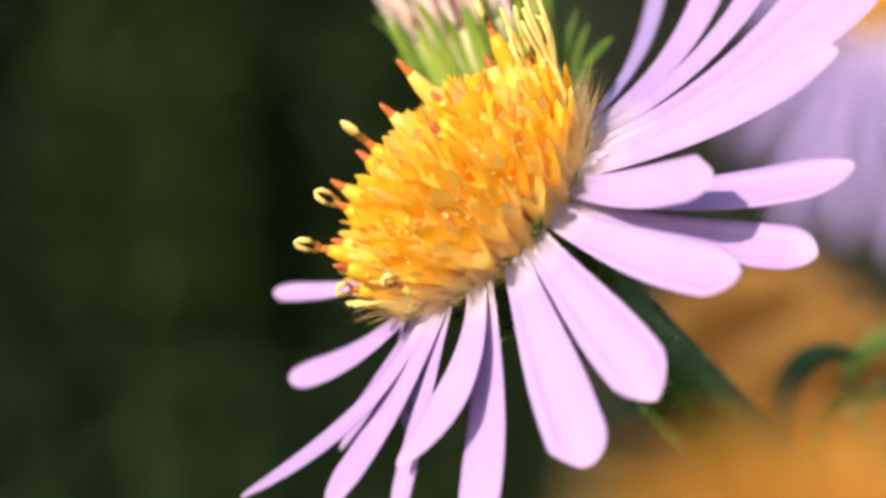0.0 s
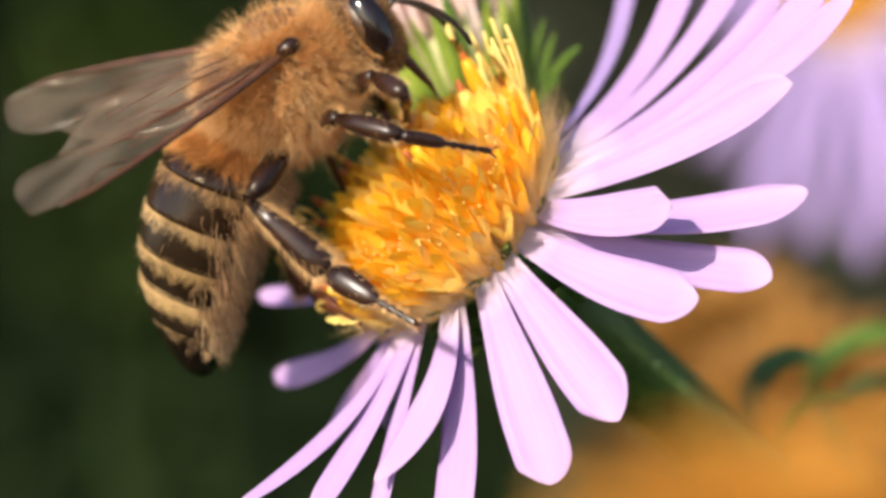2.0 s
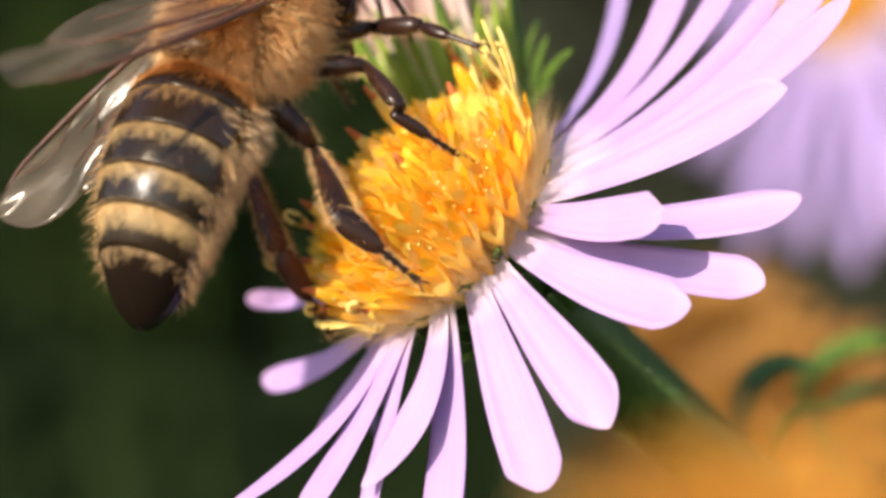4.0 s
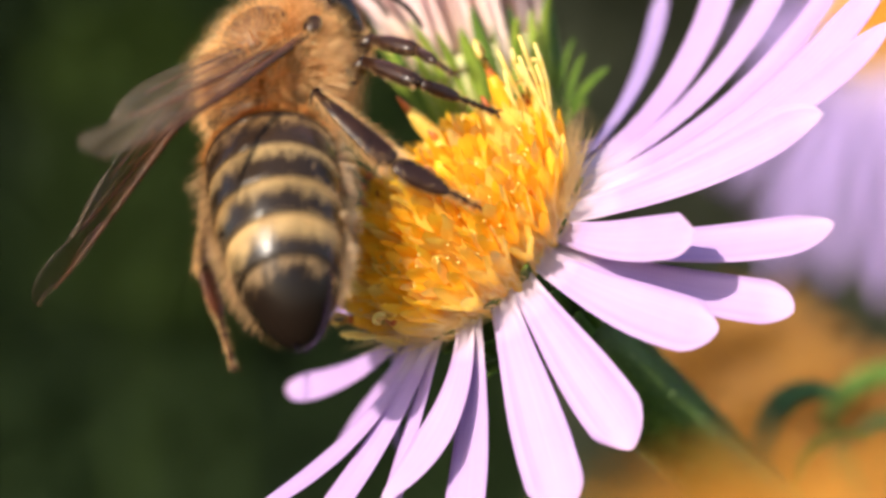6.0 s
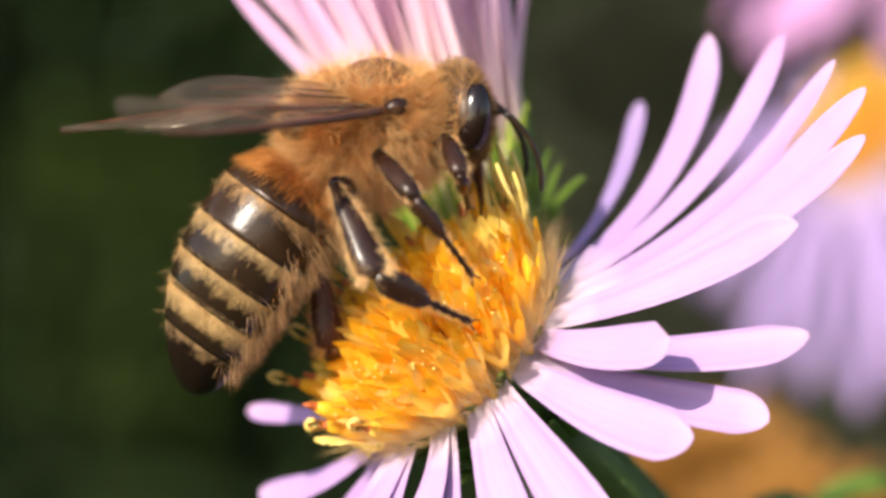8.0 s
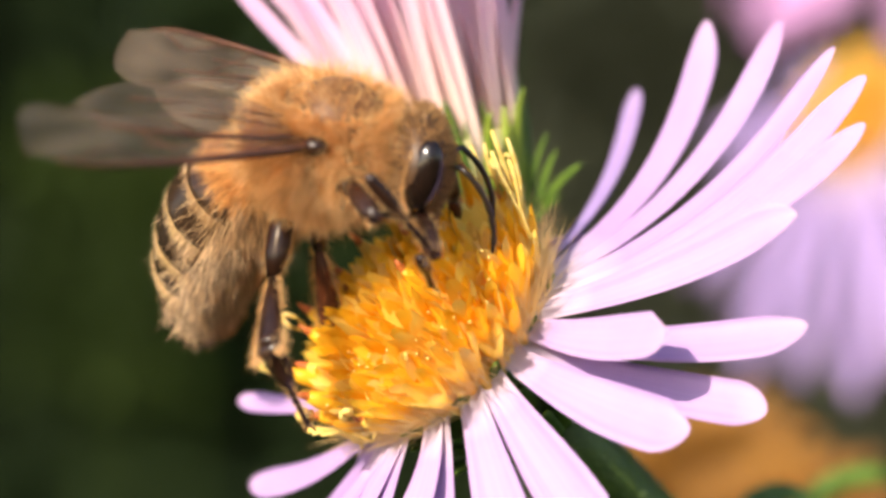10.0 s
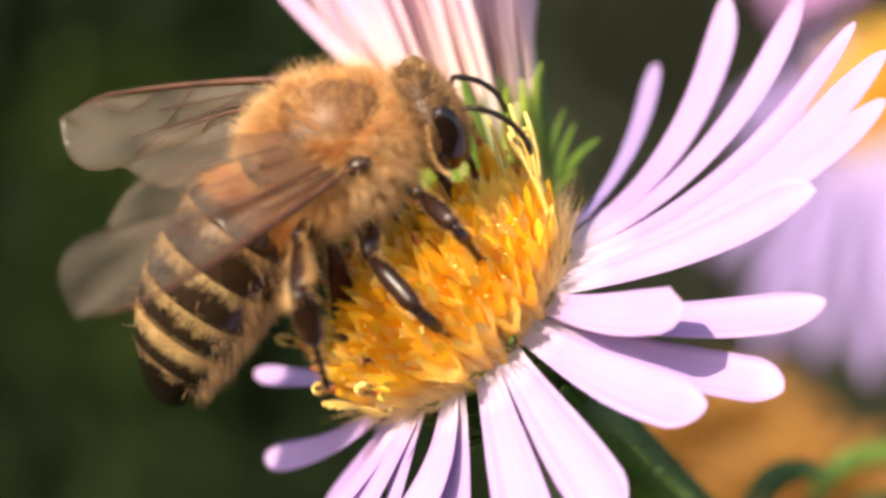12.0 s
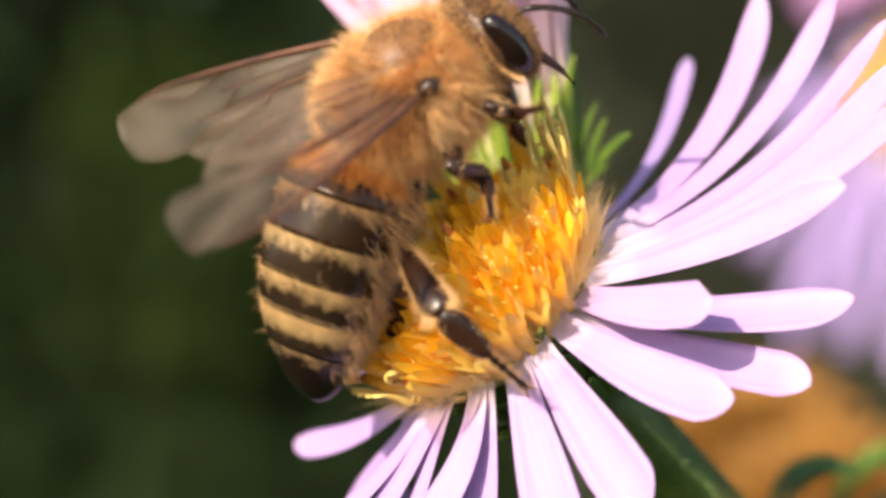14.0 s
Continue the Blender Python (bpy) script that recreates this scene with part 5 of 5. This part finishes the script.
# knee, ankle and toe of the legs that show, in mm
JOINTS = {
    "hind_right": [
        (0.5, -5.39, -4.35, -3.39, -3.34, -6.20, -3.86, -0.56, -5.09, -4.05),
        (1, -5.82, -4.64, -3.10, -3.37, -5.83, -3.76, -0.69, -4.56, -4.23),
        (1.5, -5.76, -3.35, -2.19, -3.34, -4.03, -3.41, -0.76, -4.84, -4.71),
        (2, -5.28, -3.67, -1.41, -3.30, -3.98, -3.36, -1.00, -5.26, -4.79),
        (2.5, -5.00, -3.56, -1.37, -3.28, -4.58, -3.32, -0.82, -3.67, -4.78),
        (3, -4.54, -4.27, -0.59, -2.98, -5.35, -2.65, -1.20, -5.12, -5.06),
        (5.5, -2.96, 0.17, 2.47, -1.60, -1.46, 0.65, 0.48, -1.54, -1.50),
        (6, -3.97, -3.07, 1.61, -1.99, -3.70, -0.26, 0.63, -3.17, -1.64),
        (6.5, -3.55, -3.87, 1.68, -1.88, -4.62, -0.44, 0.55, -3.32, -1.62),
        (7, -3.81, -4.51, 1.08, -2.17, -6.00, -0.63, 0.59, -5.30, -1.57),
        (7.5, -3.44, -4.51, 1.31, -2.01, -6.05, -0.55, 0.54, -4.91, -1.63),
        (8, -2.86, -4.45, 1.94, -1.76, -5.44, -0.44, 0.66, -4.14, -1.65),
        (10.5, -4.26, -2.89, -0.63, -4.87, -4.93, -2.44, -4.27, -3.68, -5.10),
        (11, -3.50, -3.13, -1.07, -2.71, -5.37, -2.54, -0.69, -3.77, -4.07),
        (11.5, -4.79, -2.88, -1.29, -3.02, -4.39, -2.85, -0.68, -3.20, -4.30),
        (12, -4.02, -4.44, -0.42, -3.76, -6.93, -1.68, -3.17, -5.36, -4.17),
        (12.5, -3.39, -2.87, -0.62, -3.07, -5.20, -2.15, -2.94, -2.43, -3.29),
        (13, -3.35, -2.96, -1.86, -2.77, -5.56, -2.74, -2.03, -2.78, -3.60),
        (13.5, -3.02, -5.10, -0.20, -2.78, -3.38, -2.40, -2.07, -5.93, -3.81),
        (14, -2.34, -3.35, -0.76, -1.13, -5.15, -2.54, 1.10, -4.55, -4.45),
    ],
    "mid_right": [
        (0.5, -4.69, -4.64, -0.59, -3.00, -5.66, -0.88, -0.80, -4.77, -1.66),
        (1, -5.12, -4.69, -0.91, -3.54, -5.88, -1.21, -1.28, -5.04, -1.84),
        (1.5, -4.92, -4.36, 0.00, -3.44, -5.48, -0.73, -1.46, -4.42, -1.82),
        (2, -2.81, -4.41, 0.60, -1.14, -5.37, 0.06, 1.15, -4.52, -0.48),
        (2.5, -3.29, -4.31, 0.68, -1.75, -5.47, 0.16, 0.45, -4.39, -0.35),
        (3, -3.05, -4.61, 1.63, -1.55, -5.70, 0.88, 0.49, -4.99, -0.37),
        (5.5, -2.73, 1.24, 2.87, -0.89, 0.57, 2.47, 0.88, -0.73, 1.27),
        (6, -2.75, -1.98, 2.48, -1.23, -3.10, 1.81, 0.76, -1.81, 1.04),
        (6.5, -2.10, -3.53, 2.28, -0.77, -4.90, 1.68, 0.37, -2.81, 0.92),
        (7, -1.75, -4.38, 1.58, -0.44, -5.68, 0.81, 1.64, -5.09, -0.44),
        (7.5, -2.05, -4.30, 2.01, -0.73, -5.51, 1.12, 0.95, -4.44, -0.39),
        (8, -1.75, -4.02, 2.72, -0.76, -5.30, 1.54, 0.69, -4.94, -0.46),
        (10.5, -2.35, -4.35, -0.29, -1.39, -5.68, -1.44, -0.15, -3.93, -2.71),
        (11, -1.75, -4.55, 0.07, -0.87, -5.80, -1.22, 0.07, -4.19, -2.89),
        (11.5, -2.69, -3.94, -0.35, -1.41, -4.99, -1.47, -0.02, -3.53, -2.96),
        (12, -2.20, -3.89, -0.91, -0.93, -4.65, -2.27, 0.11, -2.63, -3.32),
        (12.5, -1.30, -3.72, -0.41, -0.36, -4.80, -1.80, 0.00, -2.75, -3.18),
        (13, -1.71, -4.10, -0.94, -0.35, -5.02, -2.09, 0.02, -2.93, -3.41),
        (13.5, -1.90, -4.56, -0.39, -0.51, -5.88, -0.99, 0.02, -4.85, -3.21),
        (14, -0.91, -5.04, 1.06, -0.07, -3.23, 0.97, 0.10, -5.47, -0.12),
    ],
    "front_right": [
        (0.5, -3.52, -3.98, 0.49, -2.28, -4.82, -0.08, -1.68, -3.35, -1.29),
        (1, -3.92, -3.75, 0.78, -2.53, -3.87, 0.01, -1.84, -5.60, -0.71),
        (1.5, -2.73, -3.77, 1.63, -1.56, -4.68, 1.03, -0.83, -2.90, 0.49),
        (2, -1.82, -3.79, 1.65, -1.01, -5.07, 1.13, -1.02, -3.20, 0.43),
        (2.5, -1.54, -3.80, 1.69, -1.07, -5.07, 0.84, -0.34, -3.37, 0.08),
        (3, -1.35, -3.11, 3.19, -0.09, -4.09, 3.20, 1.89, -4.15, 2.94),
        (5.5, -2.72, 2.12, 3.15, -1.12, 2.14, 3.11, 0.00, 0.49, 2.99),
        (6, -2.56, -1.01, 3.10, -1.32, -1.95, 2.72, -0.41, -3.60, 2.05),
        (6.5, -0.80, -3.09, 2.10, -0.21, -4.44, 1.47, 0.37, -2.58, 0.99),
        (7, -0.57, -3.74, 2.47, 0.15, -4.94, 1.70, 0.30, -3.02, 1.17),
        (7.5, -0.13, -3.67, 2.43, 0.09, -4.92, 1.44, 0.24, -2.96, 1.05),
        (8, 0.03, -3.52, 3.13, 0.38, -4.72, 2.13, 0.61, -2.91, 1.31),
        (10.5, -0.21, -4.66, 0.37, -0.21, -5.80, -0.75, -0.08, -3.92, -1.42),
        (11, -0.31, -4.22, 0.86, 0.61, -5.42, 1.37, 1.69, -5.47, -0.31),
        (11.5, -1.74, -4.31, 1.94, -0.61, -5.44, 2.08, 1.31, -4.95, 2.30),
        (12, -0.91, -4.09, 0.66, -0.05, -5.19, -0.12, 0.60, -3.51, -0.98),
        (12.5, 0.48, -4.32, 1.24, 1.71, -5.30, 1.50, 3.17, -4.04, 2.04),
        (13, 0.02, -4.42, 0.66, 1.05, -5.64, 0.73, 1.50, -3.82, 1.41),
        (13.5, -0.43, -4.66, 1.71, 0.01, -5.92, 0.84, 0.18, -4.11, 0.00),
        (14, 0.05, -4.91, 2.64, 0.49, -3.38, 2.50, 1.31, -5.20, 2.64),
    ],
    "hind_left": [
        (0.5, -5.61, -1.36, -4.04, -4.58, 0.82, -5.46, -1.85, -0.41, -5.57),
        (1, -5.76, -1.43, -4.20, -4.43, 0.72, -5.41, -1.82, -0.76, -5.49),
        (1.5, -5.07, -1.16, -2.33, -3.87, -0.38, -4.73, -2.37, -2.96, -5.05),
        (2, -4.88, -1.11, -1.78, -4.05, -0.00, -4.22, -2.57, -2.50, -4.95),
        (2.5, -4.42, -1.12, -1.81, -3.75, -0.05, -4.31, -2.43, -2.64, -5.01),
        (3, -4.56, -1.27, -1.23, -3.77, -1.41, -3.91, -3.01, 1.08, -5.40),
        (5.5, -5.46, -0.54, -1.40, -3.38, -2.00, -2.57, -1.25, -3.08, -4.39),
        (6, -7.06, -0.50, -0.59, -7.53, 0.89, -2.98, -6.74, 0.66, -5.86),
        (6.5, -4.08, -0.52, -0.57, -3.86, -0.68, -3.36, -2.72, -3.39, -3.97),
        (7, -4.29, -1.04, -0.48, -3.54, -1.15, -3.18, -2.58, 1.56, -4.02),
        (7.5, -3.87, -1.10, -0.49, -3.33, -0.22, -3.10, -2.28, -3.00, -3.54),
        (8, -3.60, -1.02, 0.32, -3.12, -1.13, -2.44, -2.42, 1.63, -3.39),
        (10.5, -3.17, -1.46, -0.68, -2.81, 0.60, -2.55, -2.09, -2.16, -3.47),
        (11, -3.07, -1.64, -0.43, -2.58, -0.48, -2.93, -1.87, -3.33, -3.52),
        (11.5, -4.10, -1.46, -0.34, -2.95, -0.30, -2.61, -1.93, -2.97, -3.51),
        (12, -3.31, -1.40, -0.69, -2.90, 0.24, -2.92, -2.31, -2.61, -3.65),
        (12.5, -2.99, -1.84, 0.17, -3.07, -1.45, -2.60, -2.59, 1.36, -3.52),
        (13, -3.32, -1.85, -0.97, -2.87, -0.64, -3.45, -1.85, -3.45, -3.70),
        (13.5, -3.41, -1.97, -0.93, -3.31, -0.49, -3.30, -2.25, -3.24, -3.86),
        (14, -2.56, -1.96, 0.03, -2.29, -2.12, -2.76, -2.46, 0.23, -4.62),
    ],
}
# toes of the legs beyond the body
FEET = {
    'mid_left': [
        (0.5, -4.96, 1.00, -3.62),
        (0.6, -5.86, 1.00, -4.41),
        (0.8, -5.47, 1.00, -4.16),
        (1.0, -5.01, 1.00, -4.03),
        (1.2, -4.79, 1.00, -3.38),
        (1.5, -3.87, 1.00, -2.18),
        (2.0, -2.84, 1.00, -1.82),
        (2.5, -1.71, 0.30, -1.65),
        (3.0, -2.07, 0.30, -0.74),
        (3.2, -2.58, 0.30, -0.67),
        (4.3, -3.88, 1.00, 0.38),
        (5.3, -4.26, 1.00, -0.55),
        (5.5, -3.65, 1.00, -0.73),
        (5.75, -3.97, 1.00, -0.35),
        (6.0, -3.97, 1.00, 0.15),
        (6.25, -2.38, 0.30, -0.62),
        (6.5, -1.22, 0.30, -0.72),
        (7.0, -1.21, 0.30, -0.39),
        (7.5, -0.79, 0.30, -0.27),
        (8.0, -0.06, 0.30, 0.12),
        (8.2, 0.17, 0.30, -0.00),
        (9.2, -0.34, 0.30, -0.38),
        (10.3, -0.62, 0.30, -0.89),
        (10.5, 0.13, 0.30, -1.13),
        (11.0, -0.24, 0.30, -0.49),
        (11.5, -1.90, 0.30, -0.56),
        (12.0, -1.06, 0.30, -1.07),
        (12.5, 0.40, 0.30, -0.71),
        (13.0, -0.28, 0.30, -1.31),
        (13.5, -0.85, 0.30, -0.98),
        (13.75, -0.62, 0.30, -0.52),
        (14.0, -0.05, 0.30, 0.09),
    ],
    'front_left': [
        (0.5, -3.41, 1.00, -2.99),
        (0.6, -4.30, 1.00, -3.77),
        (0.8, -3.91, 1.00, -3.52),
        (1.0, -3.43, 1.00, -3.39),
        (1.2, -3.21, 1.00, -2.75),
        (1.5, -2.08, 0.30, -1.40),
        (2.0, -1.11, 0.30, -1.04),
        (2.5, -0.33, 0.30, -1.07),
        (3.0, -0.64, 0.30, -0.16),
        (3.2, -1.03, 0.30, -0.06),
        (4.3, -3.10, 1.00, 0.92),
        (5.3, -3.47, 1.00, -0.00),
        (5.5, -2.87, 1.00, -0.18),
        (5.75, -3.20, 1.00, 0.21),
        (6.0, -3.21, 1.00, 0.71),
        (6.25, -0.91, 0.30, 0.03),
        (6.5, 0.13, 0.30, -0.11),
        (7.0, 0.15, 0.30, 0.25),
        (7.5, 0.57, 0.30, 0.38),
        (8.0, 1.43, 0.30, 0.83),
        (8.2, 1.69, 0.79, 0.70),
        (9.2, 1.04, 0.30, 0.26),
        (10.3, 0.70, 0.30, -0.29),
        (10.5, 1.50, 0.30, -0.56),
        (11.0, 1.15, 0.30, 0.14),
        (11.5, -0.53, 0.30, 0.08),
        (12.0, 0.23, 0.30, -0.46),
        (12.5, 1.84, 0.30, -0.10),
        (13.0, 1.01, 0.30, -0.72),
        (13.5, 0.46, 0.30, -0.35),
        (13.75, 0.71, 0.30, 0.13),
        (14.0, 1.41, 0.30, 0.82),
    ],
}
NOD = [(0, 0, 5, 0), (0.3, 0, -4, 11), (0.4, 0, -6, 14), (0.5, 0, 0, 4), (0.6, 0, -6, 3), (0.8, 0, -2, 6), (1, 0, 4, 3), (1.2, 0, 0, 7), (1.5, 0, -1, 3), (2, 0, -2, 3), (2.5, 0, 2, 3), (3, 0, 18, -7), (5.3, 0, 7, -16), (5.5, 0, 6, -17), (5.75, 0, 7, -22), (6, 0, 8, -28), (6.25, 0, 6, -2), (6.5, 0, 4, 2), (7, 0, 1, 1), (7.5, 0, 1, 3), (8, 0, 12, -1), (8.2, 0, 8, 1), (10.3, 0, 6, 25), (10.5, 0, 1, 10), (11, 0, 1, 3), (11.5, 0, -5, 9), (12, 0, -2, 8), (12.5, 0, 3, 3), (13, 0, -2, 6), (13.5, 0, 2, 4), (13.75, 0, -7, 0), (14, 0, -11, 4)]
# turn of each wing about its own length
TILT_RIGHT = [(0.0, 0), (0.6, -40), (1.2, -40), (1.5, -34), (2.5, -34), (3.2, -28), (5.5, -10), (6.5, -28), (8.2, -28), (10.3, -30), (14.0, -32)]
TILT_LEFT = [(0.0, 0), (0.6, 0), (1.2, 0), (1.5, -25), (2.5, -28), (3.2, -10), (5.5, -70), (6.0, 45), (6.5, 5), (8.2, 5), (10.3, -28), (12.0, -29), (12.5, -42), (13.0, -40), (13.5, -30), (14.0, -30)]
# turn of the abdomen about its own length
ROLL = [(0.0, 5), (0.5, 8), (1.0, 18), (1.5, 28), (2.0, 20), (3.2, 18), (5.3, 20), (6.0, 30), (6.5, 32), (7.0, 34), (8.2, 34), (10.3, 2), (11.0, 0), (11.5, 4), (12.0, 12), (12.5, 26), (13.5, 26), (14.0, 18)]


def along(rows, t):
    """Straight-line reading of a table of rows at the time t."""
    if t <= rows[0][0]:
        return rows[0][1:]
    for p, q in zip(rows, rows[1:]):
        if t <= q[0]:
            k = (t - p[0]) / (q[0] - p[0])
            return [u + (v - u) * k for u, v in zip(p[1:], q[1:])]
    return rows[-1][1:]


def body_pose(row):
    return pose(row[1] * MM, row[2] * MM, row[3] * MM, *row[4:7])


def beam(start, end, up):
    """A pose at start with its x towards end."""
    x = (end - start).normalized()
    y = Vector(up).cross(x).normalized()
    m = Matrix((x, y, x.cross(y))).transposed().to_4x4()
    m.translation = start
    return m


def joint_poses(key, row):
    """Poses of thigh, shin and foot, in the bee's own space, that point at a knee, an ankle and a toe."""
    hip, a, b, c, s, *_ = legs[key]
    out = Vector((0, s, 0.3))
    made, at = [], hip
    for length, aim in zip((a, b, c), (row[:3], row[3:6], row[6:9])):
        end = at + (Vector(aim) - at).normalized() * length
        made.append(beam(at, end, out))
        at = end
    return made


def leg_poses(key, target):
    """Bends a leg from its hip to a place in the bee's own space: poses of thigh, shin and foot."""
    hip, a, b, c, s, *_ = legs[key]
    reach = target - hip
    far = (a + b + c) * 0.97
    if reach.length > far:
        target = hip + reach.normalized() * far
        reach = target - hip
    outer = Vector((0.0, s * 0.75, 0.55))
    if key.startswith("hind"):
        outer = Vector((-0.55, s * 0.55, 0.1))
    toe = Vector((0, 0, 0))
    if key.startswith("hind"):
        toe = Vector((0.22, 0, -0.08))
    if key.startswith("front"):
        outer = Vector((0.55, s * 0.6, 0.35))
    d = reach.normalized()
    ankle = target - (d * 0.75 - outer * 0.35 + toe).normalized() * c
    r2 = ankle - hip
    ln = min(max(r2.length, abs(a - b) * 1.05), (a + b) * 0.985)
    r2 = r2.normalized() * ln
    ankle = hip + r2
    bend = (outer - d * outer.dot(d)).normalized()
    e = r2.normalized()
    bend = (outer - e * outer.dot(e)).normalized()
    k = (a * a + ln * ln - b * b) / (2 * ln)
    knee = hip + e * k + bend * math.sqrt(max(0.0, a * a - k * k))
    out = Vector((0, s, 0.3))
    return beam(hip, knee, out), beam(knee, ankle, out), beam(ankle, target, out)


def wing_pose(root, el, sw, dip=0.0, flip=1):
    """el lifts the tip, sw swings it out from the line to the tail."""
    a, b = radians(el), radians(sw)
    x = Vector((-math.cos(a) * math.cos(b), -math.cos(a) * math.sin(b), math.sin(a)))
    m = beam(root, root + x, (0, 0, 1))
    return m @ pose(0, 0, 0, dip, 0, 0)


def motions():
    rows = [(r[0], body_pose(r)) for r in BODY]
    walk(bee, rows)
    walk(abdomen, [(t, Matrix.Translation(ABDOMEN_AT) @ pose(0, 0, 0, along(ROLL, t)[0], p, y)) for t, p, y in ABDOMEN])
    walk(head, [(t, Matrix.Translation(HEAD_JOINT) @ pose(0, 0, 0, r, p, y)) for t, r, p, y in NOD])
    for side, table in (("right", WING_RIGHT), ("left", WING_LEFT)):
        s = -1 if side == "right" else 1
        fore, hind = wings[side]
        beats = [(i / FPS, (12, 54, -30)[i % 3], -s * 40) for i in range(0, 17)]
        full = beats + [r for r in table if r[0] > 0.58]
        root = WING_ROOT[side]
        tilt = TILT_RIGHT if s < 0 else TILT_LEFT
        walk(fore, [(t, wing_pose(root, el, sw, *along(tilt, t))) for t, el, sw in full])
        hook = pose(0.2 * MM, s * 0.45 * MM, -0.05 * MM, 0, 0, s * 9)
        walk(hind, [(t, wing_pose(root, el, sw, *along(tilt, t)) @ hook) for t, el, sw in full])
    for key in (*JOINTS, *FEET):
        tops, shins, feet = [], [], []
        for row in BODY:
            t = row[0]
            inv = body_pose(row).inverted()
            hip, a, b, c, s, *_ = legs[key]
            if t < 0.35:
                dangle = Vector((-0.3 if key.startswith("hind") else 0.6, s * 0.5, -0.9)).normalized()
                p, q, r = leg_poses(key, hip + dangle * (a + b + c) * 0.8)
            elif key in JOINTS:
                place = along(JOINTS[key], t)
                p, q, r = joint_poses(key, [v for i in (0, 3, 6) for v in inv @ (Vector(place[i:i + 3]) * MM)])
            else:
                p, q, r = leg_poses(key, inv @ (Vector(along(FEET[key], t)) * MM))
            tops.append((t, p))
            shins.append((t, p.inverted() @ q))
            feet.append((t, p.inverted() @ r))
        walk(legs[key][5], tops)
        walk(legs[key][6], shins)
        walk(legs[key][7], feet)
    walk(flower, [(t, Matrix.Translation(Vector((x, y, z)) * MM) @ HEAD_POSE @ pose(0, 0, 0, a, b, c)) for t, x, y, z, a, b, c in SWAY])


SWAY = [(0.0, -0.09, -1.75, 0.34, -2.05, 1.76, 3.36), (0.2, -0.09, -1.75, 0.34, -2.05, 1.76, 3.36), (0.3, -0.05, -1.05, 0.20, -1.23, 1.06, 2.02), (0.4, -0.03, -0.53, 0.10, -0.61, 0.53, 1.01), (0.5, -0.00, -0.00, 0.00, -0.00, 0.00, 0.00), (14.0, -0.00, -0.00, 0.00, -0.00, 0.00, 0.00)]
motions()
